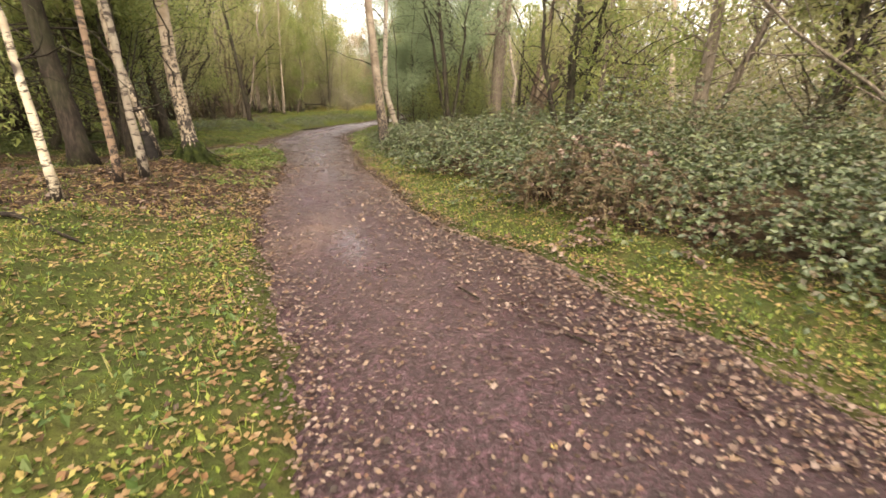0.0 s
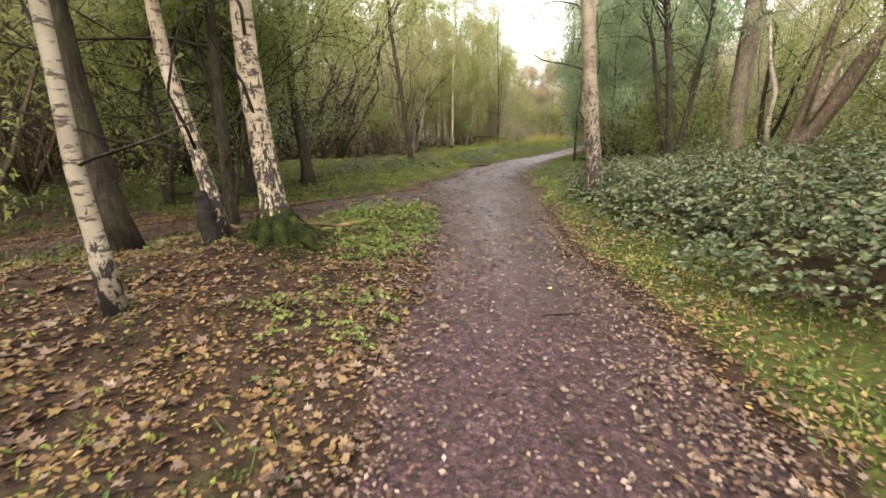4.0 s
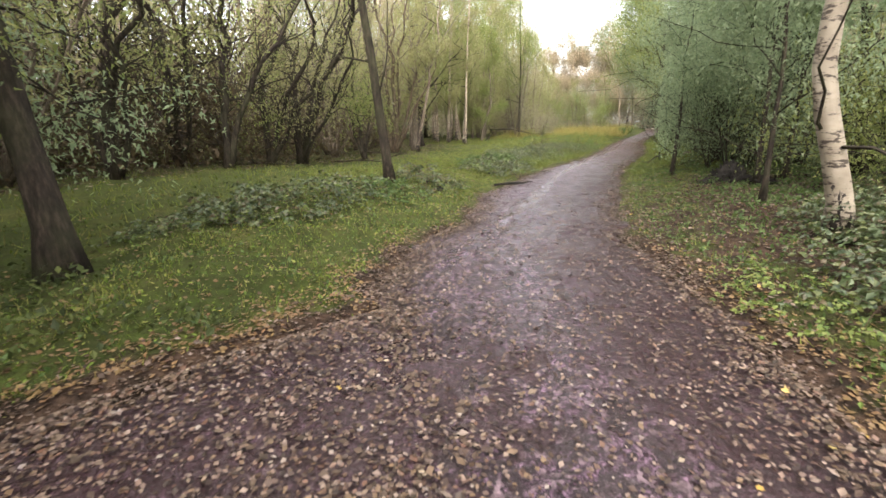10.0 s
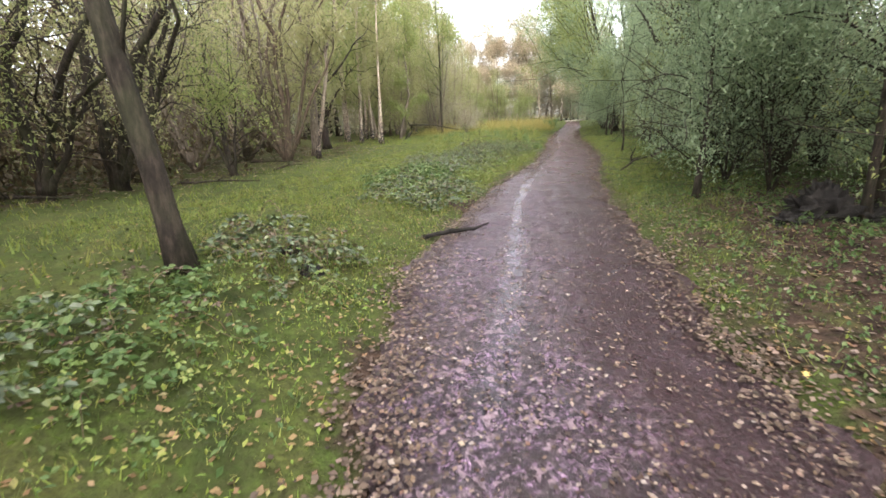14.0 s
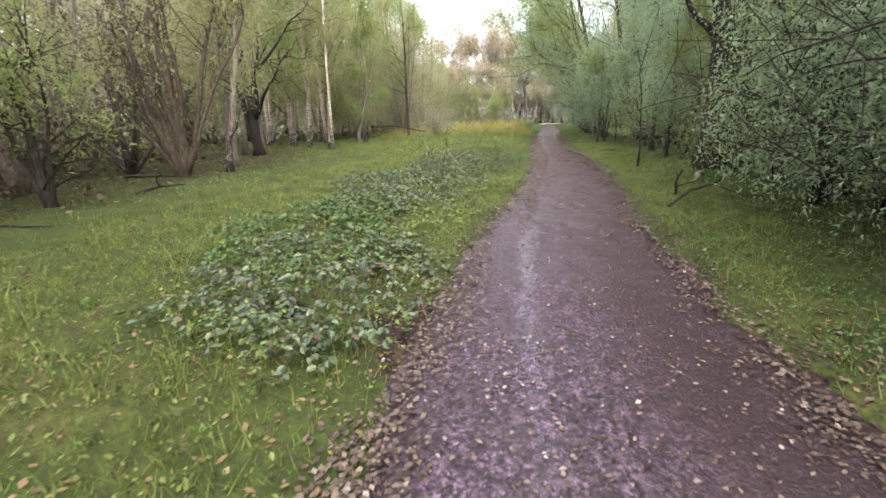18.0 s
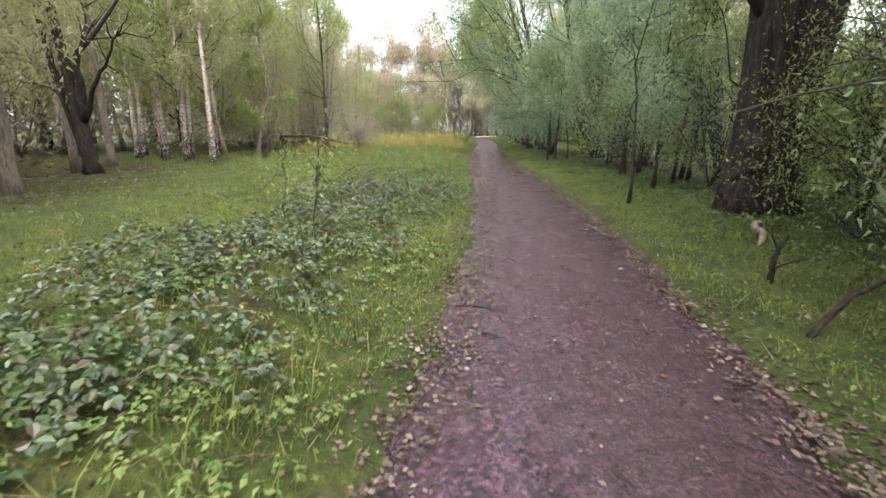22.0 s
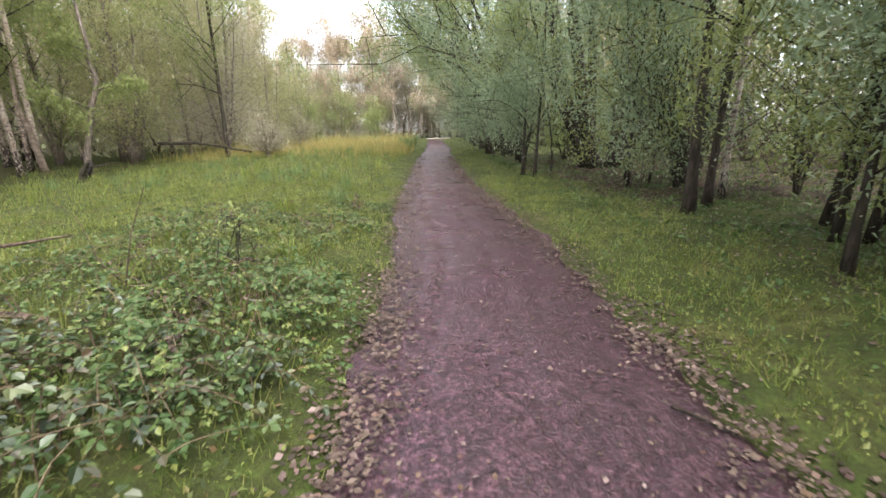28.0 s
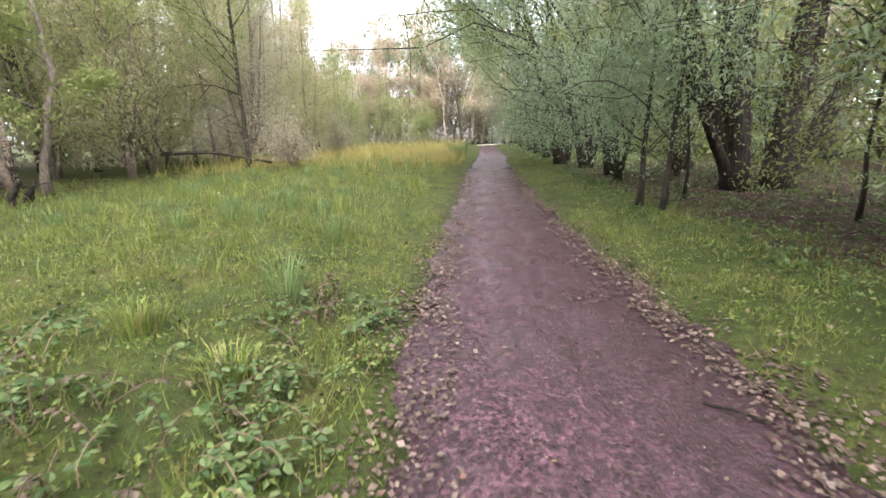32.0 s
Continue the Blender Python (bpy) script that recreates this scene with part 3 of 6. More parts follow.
def tree(x, y, h, r, bark="dark", lean=(0, 0), kink=(0, 0), stems=None, limbs=8, first=0.35, reach=2.2, leaf=LEAF_GREEN, count=2600, size=0.11, sides=9, bend=0.05, droop=0.8, flare=0.5, label="", name="", sag=0.0, shoots=3, seg=0.45, subs=3, fine=5, puff=0.09, clear=0.5, toward=None):
    """A tree: one or more tapered stems, limbs, and a crown of leaves on hanging twigs. lean: shift of the top per metre of height;
    kink: shift of the lower trunk in metres; stems: further stems as (way x, way y, share of radius, share of height); toward: the angle to which most limbs reach."""
    global rng
    kept, rng = rng, np.random.default_rng([int(abs(x) * 100), int(abs(y) * 100)])
    z = float(rise(x, y)) - 0.06
    birch = bark in ("white", "birch", "young", "red", "old")
    root = thing(name or ("birch_tree" if birch else "tree"), x, y, z, label or WORDS[bark], "tree", "trees of the wood")
    wood, arms, twig, hold = Wood(), Wood(), Wood(), []
    for sx, sy, share, tall in [(lean[0], lean[1], 1.0, 1.0), *(stems or ())]:
        k = max(8, int(h * tall / seg))
        t = np.linspace(0, 1, k)
        hh = h * tall
        wob = np.cumsum(rng.normal(size=(k, 2)), 0) * bend * hh / k
        bow = t * (1.4 - 0.55 * t) if stems else t
        axis = np.stack([sx * hh * bow + kink[0] * step(0, 2.2, t * hh) + wob[:, 0] * t, sy * hh * bow + kink[1] * step(0, 2.2, t * hh) + wob[:, 1] * t, hh * t], -1)
        rad = r * share * (1 - 0.86 * t) * (1 + flare * np.exp(-t * hh / 0.25))
        wood.tube(axis, rad, sides, 0.05 if r > 0.1 else 0.03)
        for j in range(max(2, int(limbs * (tall if share < 1 else 1)))):
            q = first + (0.96 - first) * (j + rng.random()) / max(1, limbs)
            if q > 0.98:
                continue
            base = along(axis, [q])[0]
            a = rng.random() * 6.283 if toward is None else toward + 0.9 * rng.normal()
            out = np.array([math.cos(a), math.sin(a), 0.75 + 0.4 * rng.random()])
            length = reach * (1.15 - 0.75 * q) * (0.7 + 0.6 * rng.random())
            line = wander(base, out, length, 6 if seg < 0.6 else 4, 0.27, -0.02 - sag)
            rr = max(min(0.012, 0.4 * r), r * share * (1 - 0.86 * q) * 0.42)
            arms.tube(line, np.linspace(rr, 0.006, len(line)), 4 if seg < 0.6 else 3)
            hold.append((line, length))
            for _ in range(subs):
                s = along(line, [0.25 + 0.6 * rng.random()])[0]
                sub = wander(s, out + rng.normal(size=3) * 0.8, length * 0.6, 4, 0.22, -0.03 - sag)
                arms.tube(sub[::2], np.linspace(rr * 0.5, 0.004, 3), 3, close=False)
                hold.append((sub, length * 0.6))
        for _ in range(shoots):
            q = 0.08 + 0.35 * rng.random()
            a = rng.random() * 6.283
            s = along(axis, [q])[0]
            line = wander(s, (math.cos(a), math.sin(a), 0.5 + 0.6 * rng.random()), 0.8 + 2.2 * rng.random(), 7, 0.30, 0.03)
            arms.tube(line, np.linspace(min(0.024, 0.22 * r + 0.002), 0.003, 8), 3)
    part("trunk", wood.mesh("trunk", BARKS[bark]), root)
    if arms.n:
        part("branchwork", arms.mesh("branchwork", BARK_DARK if birch else BARKS[bark]), root, kind="stuff")
    if count and hold:
        share = np.array([l for _, l in hold])
        per = np.maximum(1, np.round(1.45 * count * share / share.sum() / 16)).astype(int)
        cs = []
        for (line, length), k in zip(hold, per):
            at = along(line, rng.random(k) ** 0.7)
            way = rng.normal(size=(k, 3)) * 0.55
            way[:, 2] -= droop
            way = unit(way) * (0.35 + 0.65 * rng.random((k, 1))) * min(1.3, 0.45 + 0.35 * length)
            t = (np.arange(16) + 0.5) / 16
            p = at[:, None] + way[:, None] * t[None, :, None] + np.array([0, 0, -0.12]) * (t ** 2)[None, :, None]
            cs.append((p + rng.normal(size=p.shape) * puff).reshape(-1, 3))
            for a, w in zip(at[: max(1, k // (4 * fine))], way):
                twig.tube([a, a + w * 0.5, a + w], [0.005, 0.004, 0.002], 3, close=False)
        c = np.vstack(cs)
        c = c[(c[:, 2] > clear) & ((c[:, 2] > 3.2) | (outside(c[:, 0] + x, c[:, 1] + y) > 0.75) | (y > 48))]
        if len(c):
            crown = part("crown", leaves("crown", c, size * 0.9, leaf, droop * 0.5, slim=True), root, kind="stuff")
            part("twig_spray", twig.mesh("twig_spray", BARKS["red" if birch else bark]), crown, kind="stuff")
    rng = kept
    return root


# birches and other trees beside the start of the path
tree(-4.15, 6.3, 7.5, 0.048, "white", (-0.02, 0.0), (-0.42, 0.1), limbs=6, first=0.5, label="crooked slender white birch with dark knots", bend=0.5, leaf=LEAF_GREEN)
tree(-4.2, 7.35, 8.5, 0.05, "red", (0.03, 0), (-0.1, 0), limbs=6, first=0.45)
tree(-4.35, 8.1, 8.0, 0.06, "young", (0.0, 0.02), (-0.05, 0), limbs=6, first=0.45, bend=0.2)
tree(-6.4, 9.4, 11, 0.18, "dark", (-0.03, 0), (-0.15, 0), limbs=9, first=0.3, count=5000, size=0.09)
tree(-4.75, 10.1, 11, 0.13, "birch", (0.0, 0), (-0.16, 0), sides=18, limbs=10, first=0.22, reach=2.6, count=7000, size=0.075, flare=0.9, label="silver birch with peeling bark and a mossy root mound", name="birch_tree")
tree(-5.32, 9.85, 9, 0.085, "birch", (-0.02, 0.0), (-0.40, 0), limbs=7, first=0.3, count=3000, size=0.08)
tree(-7.15, 11.65, 9, 0.10, "dark", (0.05, 0), limbs=15, first=0.16, reach=3.0, count=15000, size=0.078, leaf=LEAF_GREEN, puff=0.13)
tree(-8.95, 13.9, 8, 0.10, "dark", (0.02, 0), limbs=15, first=0.17, reach=2.8, count=16000, size=0.058, puff=0.13, stems=[(-0.12, 0.05, 0.6, 0.7)])
tree(-9.6, 14.7, 7, 0.06, "dark", (0.22, -0.1), limbs=13, first=0.18, count=12000, size=0.06, bend=0.4)
tree(-9.05, 16.0, 10, 0.15, "dark", (-0.05, 0), (-0.1, 0), limbs=12, first=0.2, reach=2.8, count=14000, size=0.06, flare=0.5)
tree(-8.72, 21.62, 10, 0.10, "dark", (-0.112, 0.0), (-0.02, 0), limbs=7, first=0.42, count=2500, label="bare slim brown trunk leaning beside the path", bend=0.12)
tree(-9.6, 12.4, 5.5, 0.07, "dark", (0.1, 0), limbs=13, first=0.18, reach=2.6, count=8000, size=0.06, leaf=LEAF_GREEN, puff=0.12, bend=0.5, stems=[(0.3, -0.1, 0.8, 0.9), (-0.2, 0.1, 0.7, 0.8)], name="hazel_bush", label="leafy green hazel with hanging boughs")
tree(-11.4, 15.6, 6.5, 0.08, "dark", (0.1, 0), limbs=13, first=0.18, reach=2.6, count=9000, size=0.065, leaf=LEAF_BLUE, puff=0.12, bend=0.5, stems=[(0.3, -0.1, 0.8, 0.9), (-0.2, 0.1, 0.7, 0.8)], name="hazel_bush", label="leafy green hazel with hanging boughs")
tree(-8.4, 12.9, 6.5, 0.05, "dark", (-0.02, 0), limbs=14, first=0.26, reach=3.3, count=13000, size=0.095, leaf=LEAF_GREEN, puff=0.14, bend=0.4, droop=0.5, toward=-0.9, stems=[(-0.2, 0.1, 0.8, 0.9), (0.15, 0.1, 0.7, 0.8)], name="hazel_bush", label="hazel with broad bright leaves on overhanging boughs")
# birches in the bramble on the other side
tree(-1.72, 15.4, 12, 0.15, "old", (-0.10, 0), limbs=9, first=0.4, sides=14, count=8000, size=0.08)
tree(-1.95, 20.05, 11, 0.12, "young", (0.03, 0), (-0.55, 0), limbs=13, first=0.30, reach=3.4, sides=12, count=13000, size=0.06, droop=1.2, leaf=LEAF_BLUE)
# trees rising behind the bramble bank
tree(2.75, 27.5, 13, 0.36, "grey", (0.0, 0), (-0.1, 0), sides=16, stems=[(-0.20, 0.02, 0.62, 0.85), (0.06, 0.05, 0.72, 0.95)], limbs=7, first=0.34, count=7000, size=0.09, leaf=LEAF_BLUE, flare=0.35, label="large grey-brown tree forking into three stems behind the brambles")
root = tree(4.1, 26.4, 12, 0.34, "brown", (0.42, 0), (0.1, 0), sides=14, stems=[(0.16, 0.05, 0.5, 0.8)], limbs=7, first=0.3, count=6000, size=0.09, leaf=LEAF_GOLD, flare=0.35, label="leaning brown tree with a torn pale split in its trunk")
w = Wood()
w.tube(np.array([(-0.55, -0.2, 0.2), (-0.62, -0.2, 1.6), (-0.55, -0.2, 2.6), (-0.85, -0.2, 3.6), (-1.05, -0.2, 5.0)]), [0.11, 0.095, 0.085, 0.07, 0.04], 9, 0.06)
part("stem", w.mesh("stem", BIRCH_BARE), root, "pale barkless stem beside the trunk")
w = Wood()
w.tube(np.array([(0.5, -0.32, 1.4), (0.72, -0.34, 2.2), (0.98, -0.30, 3.0), (1.3, -0.2, 3.9)]), [0.05, 0.14, 0.12, 0.03], 8, 0.15)
part("split", w.mesh("split", DEADWOOD), root, "torn pale heartwood")
tree(3.3, 13.0, 8, 0.13, "dark", (0.03, 0), stems=[(-0.2, 0.1, 0.6, 0.8), (0.22, 0.05, 0.7, 0.8)], limbs=8, first=0.22, count=2700, bend=0.2, shoots=12)
tree(6.9, 13.9, 11, 0.2, "grey", (0.02, 0), limbs=9, first=0.25, count=3300, stems=[(0.25, -0.1, 0.6, 0.8)], shoots=12)
tree(7.8, 11.5, 8, 0.10, "dark", (0.3, 0.1), limbs=9, first=0.2, count=1950, bend=0.2, stems=[(0.45, 0.1, 0.7, 0.8)], shoots=12)
tree(9.0, 12.5, 9, 0.09, "brown", (0.05, 0), limbs=8, first=0.25, count=2250, leaf=LEAF_GOLD, shoots=12)
tree(10.5, 10.5, 9, 0.12, "brown", (0.15, 0), limbs=8, first=0.2, count=2700, leaf=LEAF_GOLD, stems=[(0.35, 0, 0.7, 0.8)], shoots=12)
tree(5.4, 17.5, 10, 0.11, "grey", (0.0, 0), limbs=8, first=0.25, count=3300, leaf=LEAF_GOLD, shoots=12)
tree(0.6, 25.5, 8, 0.09, "dark", (0.12, 0), limbs=8, first=0.25, count=3200, leaf=LEAF_BLUE)
# the left wood beside the open grass
tree(-14.6, 22.8, 9, 0.108, "dark", (0.06, 0), limbs=9, first=0.15, count=2873, size=0.07, stems=[(0.28, 0.02, 0.8, 0.9)], leaf=LEAF_GREEN, bend=0.9, shoots=10)
tree(-16.6, 22.8, 10, 0.108, "dark", (0.02, 0), limbs=8, first=0.17, count=2873, size=0.07, bend=0.9, leaf=LEAF_GOLD, stems=[(0.25, 0.05, 0.7, 0.8), (-0.3, 0.1, 0.7, 0.8), (0.12, -0.1, 0.6, 0.9)], shoots=10)
tree(-18.1, 21.8, 10, 0.094, "birch", limbs=8, first=0.18, count=2873, size=0.07, bend=0.9, leaf=LEAF_GOLD, stems=[(0.25, 0.05, 0.7, 0.8), (-0.3, 0.1, 0.7, 0.8), (0.12, -0.1, 0.6, 0.9)], shoots=10)
tree(-15.5, 25.3, 9, 0.115, "dark", (-0.08, 0), limbs=8, first=0.18, count=2431, size=0.07, stems=[(0.2, 0, 0.8, 0.9), (0.32, 0.1, 0.6, 0.7)], bend=0.9, leaf=LEAF_GOLD, shoots=10)
tree(-15.75, 27.1, 10, 0.144, "dark", (0.02, 0), limbs=8, first=0.17, count=3094, size=0.07, stems=[(0.16, 0, 0.85, 1.0), (0.42, -0.05, 0.55, 0.6)], bend=0.9, leaf=LEAF_GOLD, shoots=10)
tree(-17.0, 28.7, 10, 0.122, "dark", (0.0, 0), limbs=8, first=0.18, count=2652, size=0.07, stems=[(0.08, 0.05, 0.7, 1.0)], bend=0.9, leaf=LEAF_GOLD, shoots=10)
tree(-14.9, 30.1, 5, 0.09, "dark", (-0.14, 0), limbs=8, first=0.3, count=2800, size=0.085, leaf=LEAF_GREEN, bend=0.45, stems=[(-0.3, 0.02, 0.6, 0.8), (0.05, 0, 0.5, 0.8)])
tree(-16.3, 35.2, 11, 0.13, "brown", (0.03, 0), limbs=5, first=0.24, count=5200, size=0.085, leaf=LEAF_GOLD, label="fan of mottled brown stems rising from one stool", bend=0.7, stems=[(-0.62, 0.0, 0.62, 0.75), (-0.46, 0.1, 0.7, 0.85), (-0.32, -0.05, 0.75, 0.9), (-0.2, 0.05, 0.8, 1.0), (-0.09, -0.05, 0.75, 1.0), (0.14, 0.0, 0.7, 0.95), (0.26, 0.1, 0.6, 0.9), (0.42, -0.05, 0.5, 0.7)])
tree(-17.6, 31.6, 9, 0.12, "grey", (-0.1, 0), limbs=5, first=0.21, count=4200, size=0.085, leaf=LEAF_GOLD, label="fan of grey willow stems from one stool", bend=0.35, stems=[(-0.5, 0.1, 0.7, 0.8), (-0.3, 0.0, 0.8, 0.9), (0.12, 0.05, 0.8, 1.0), (0.3, -0.1, 0.7, 0.9), (0.5, 0.1, 0.5, 0.7)])
tree(-15.2, 20.2, 9, 0.11, "dark", (0.1, 0), limbs=5, first=0.21, count=2730, size=0.07, leaf=LEAF_GREEN, label="fan of crooked dark stems from one stool", bend=0.9, stems=[(-0.5, 0.1, 0.7, 0.8), (-0.25, 0.0, 0.8, 0.9), (0.32, -0.1, 0.7, 0.9), (0.6, 0.1, 0.6, 0.7)])
tree(-15.3, 35.9, 10, 0.10, "old", (0.0, 0), (0.25, 0), limbs=7, first=0.24, count=2600, leaf=LEAF_GOLD, bend=0.45)
tree(-16.6, 38.0, 10, 0.16, "grey", (0.02, 0), limbs=7, first=0.21, count=2600, leaf=LEAF_GOLD, stems=[(0.1, 0, 0.7, 0.9)], bend=0.45)
for x, y, r, b in ((-20.0, 45.4, 0.2, "grey"), (-19.7, 48.4, 0.17, "birch"), (-19.3, 49.6, 0.17, "birch"), (-22.9, 50.9, 0.2, "birch"), (-16.45, 46.4, 0.14, "birch"), (-18.7, 48.2, 0.2, "birch"), (-16.8, 46.9, 0.15, "young"), (-19.3, 51.9, 0.15, "birch"), (-23.4, 52.1, 0.2, "birch"), (-24.2, 57.2, 0.2, "birch"), (-24.6, 62.6, 0.2, "young"), (-20.9, 54.3, 0.15, "birch"), (-23.3, 64.6, 0.16, "birch"), (-20.3, 66.3, 0.17, "grey")):
    tree(x, y, 10 + 3 * rng.random(), r * 0.72, b, ((rng.random() - 0.5) * 0.12, 0), limbs=9, first=0.24, count=5200, size=0.085, leaf=LEAF_GOLD if rng.random() < 0.6 else LEAF_GREEN)
tree(-17.0, 51.8, 9, 0.11, "grey", (0.05, 0), (0.2, 0), limbs=8, first=0.18, count=4600, leaf=LEAF_GREEN, size=0.12, sag=0.03, bend=0.45)

# the dark tree whose long boughs reach over the grass
root = tree(-18.3, 42.4, 9, 0.22, "wet", (-0.05, 0), limbs=6, first=0.5, count=2400, leaf=LEAF_GOLD, size=0.13, label="dark tree with long curling boughs over the grass", stems=[(-0.18, 0.02, 0.7, 0.9)])
for ax, az, length, rr in ((1.0, 0.55, 5.6, 0.11), (1.0, 0.9, 3.6, 0.09), (0.35, 1.6, 4.2, 0.10)):
    w = Wood()
    p = wander((0.05, 0, 1.7), (ax * 0.6, -0.1, 1.2), length * 0.35, 5, 0.12)
    q = wander(p[-1], (ax, -0.15, az * 0.75), length * 0.65, 8, 0.16, 0.0)
    w.tube(np.vstack([p, q[1:]]), np.linspace(rr, 0.015, 14), 8, 0.04)
    for _ in range(5):
        s = along(q, [0.2 + 0.75 * rng.random()])[0]
        w.tube(wander(s, (0.5, rng.normal() * 0.5, 0.5), 1.4, 5, 0.3), np.linspace(0.025, 0.005, 6), 5)
    part("bough", w.mesh("bough", BARK_WET), root)

# the massive black tree beside the path
root = tree(-1.3, 35.9, 13, 0.30, "wet", (-0.03, 0.0), (-0.12, 0), sides=20, limbs=5, first=0.42, count=3600, leaf=LEAF_BLUE, flare=0.3, bend=0.1, stems=[(0.13, 0.02, 1.15, 1.0), (0.03, 0.05, 0.6, 0.95)])
w = Wood()
w.tube(np.array([(-0.24, -0.08, -0.1), (-0.27, -0.08, 0.3), (-0.24, -0.06, 0.7), (-0.27, -0.04, 1.1), (-0.25, 0.0, 1.7), (-0.27, 0, 2.4), (-0.30, 0, 3.2), (-0.36, 0, 4.2), (-0.42, 0, 5.4)]), [0.48, 0.40, 0.38, 0.35, 0.31, 0.30, 0.29, 0.25, 0.12], 26, 0.10)
w.tube(np.array([(0.25, 0.0, -0.1), (0.22, 0.0, 0.4), (0.22, 0.0, 1.0), (0.27, 0.0, 1.7), (0.36, 0, 2.4), (0.48, 0, 3.2), (0.64, 0, 4.4)]), [0.46, 0.37, 0.36, 0.31, 0.28, 0.26, 0.12], 22, 0.08)
for _ in range(16):
    a, z = 2.0 + 3.2 * rng.random(), 0.15 + 1.2 * rng.random()
    p = np.array([-0.24 + 0.30 * math.cos(a), -0.06 + 0.30 * math.sin(a), z])
    k = 0.06 + 0.06 * rng.random()
    d = np.array([math.cos(a), math.sin(a), 0.1])
    w.tube(np.array([p - d * 0.1, p, p + d * k * 0.9, p + d * (k + 0.03)]), [k * 2.4, k * 2.0, k * 0.9, k * 0.3], 9, 0.18)
w.tube(wander((-0.35, 0, 3.0), (-0.9, -0.2, 0.55), 2.4, 8, 0.14, 0.05), np.linspace(0.11, 0.02, 9), 9, 0.05)
for a in np.linspace(0.3, 6.58, 9)[:-1]:
    d = np.array([math.cos(a), math.sin(a) * 0.8, 0])
    w.tube(np.array([d * 0.35 + (0, 0, 0.4), d * 0.52 + (0, 0, 0.12), d * 0.72 + (0, 0, -0.06)]), [0.16, 0.11, 0.04], 9, 0.1)
part("butt", w.mesh("butt", BARK_WET), root, "swollen burred foot of the old tree")
w = Wood()
w.tube(wander((-0.28, -0.75, 0.0), (0.0, 0.0, 1), 4.2, 14, 0.03), np.linspace(0.075, 0.04, 15), 9, 0.05)
part("stem", w.mesh("stem", BARK_WET), root, "slim dark stem growing against the old trunk")

# saplings and stems along the other side
for x, y, h, r, b, cnt, lf in ((-3.3, 26.65, 4.5, 0.05, "dark", 3200, LEAF_BLUE), (-2.2, 22.4, 6, 0.045, "dark", 2600, LEAF_BLUE), (-1.75, 25.2, 8, 0.055, "dark", 7000, LEAF_BLUE), (-1.0, 26.3, 7, 0.06, "dark", 6500, LEAF_BLUE), (-2.45, 48.2, 5, 0.05, "dark", 3200, LEAF_BLUE), (-2.2, 47.8, 5, 0.05, "dark", 2600, LEAF_BLUE), (-1.7, 39.0, 5, 0.045, "dark", 2600, LEAF_BLUE), (-0.4, 40.0, 5, 0.05, "dark", 2800, LEAF_GREEN), (-0.3, 34.4, 6, 0.045, "dark", 5600, LEAF_GREEN), (-0.8, 33.0, 7, 0.05, "dark", 7500, LEAF_GREEN), (1.4, 34.1, 7, 0.06, "dark", 5600, LEAF_GREEN), (-0.1, 37.8, 7, 0.05, "dark", 4000, LEAF_GREEN)):
    tree(x, y, h, r, b, (0.06 * (rng.random() - 0.5), 0.02), limbs=9, first=0.2, reach=1.9, count=int(cnt * 3.0), leaf=lf, size=0.052, fine=10, bend=0.15, droop=0.55, toward=3.3, name="sapling", label="young tree with fine drooping grey-green twigs")
tree(-3.04, 36.95, 4.6, 0.03, "dark", (0.02, 0.01), limbs=10, first=0.32, reach=0.9, count=2600, leaf=LEAF_BLUE, size=0.05, fine=10, bend=0.3, shoots=1, name="sapling", label="slim leafy sapling standing alone on the grass verge")
for x, y, h, lf in ((-2.3, 28.4, 3.6, LEAF_BLUE), (-1.5, 30.2, 4.2, LEAF_GREEN), (-2.0, 27.2, 4.0, LEAF_BLUE), (-1.1, 33.6, 3.6, LEAF_GREEN), (-0.9, 31.8, 4.4, LEAF_BLUE), (-1.3, 28.8, 4.6, LEAF_BLUE), (-0.6, 38.6, 4.0, LEAF_BLUE), (-0.4, 34.9, 3.4, LEAF_GREEN)):
    tree(x, y, h, 0.022, "dark", (0.05 * rng.normal(), 0), limbs=16, first=0.1, reach=1.9, count=7000, leaf=lf, size=0.05, seg=0.5, fine=12, clear=0.25, puff=0.13, droop=0.4, shoots=5, stems=[(0.25, 0.1, 0.9, 0.9), (-0.25, -0.05, 0.8, 0.85)], name="hazel_bush", label="bushy young growth with fine grey-green leaves")
tree(-1.42, 41.85, 9, 0.085, "dark", (-0.01, 0), limbs=8, first=0.32, count=11560, size=0.065, fine=6, leaf=LEAF_BLUE, toward=3.3)
tree(-0.7, 42.5, 9, 0.07, "dark", (0.02, 0), limbs=8, first=0.3, count=10200, size=0.065, fine=6, leaf=LEAF_BLUE, toward=3.3)
tree(-0.1, 43.0, 8, 0.06, "young", (0.02, 0), limbs=6, first=0.3, count=1800, leaf=LEAF_BLUE)
tree(-0.75, 40.1, 7, 0.045, "dark", (0.06, 0), limbs=10, first=0.2, count=10200, size=0.065, fine=6, leaf=LEAF_GREEN, toward=3.3)
tree(-0.2, 40.8, 7, 0.05, "dark", (0.12, 0), limbs=10, first=0.2, count=10200, size=0.065, fine=6, leaf=LEAF_GREEN, toward=3.3)
tree(0.25, 49.9, 11, 0.27, "wet", (-0.15, 0), limbs=9, first=0.42, count=9000, size=0.085, fine=6, leaf=LEAF_BLUE, bend=0.12, sides=14, stems=[(-0.30, 0.05, 0.75, 0.9), (-0.02, 0.04, 0.7, 0.95), (-0.48, -0.1, 0.42, 0.6)], toward=3.5, label="old wet black tree parting into leaning stems")
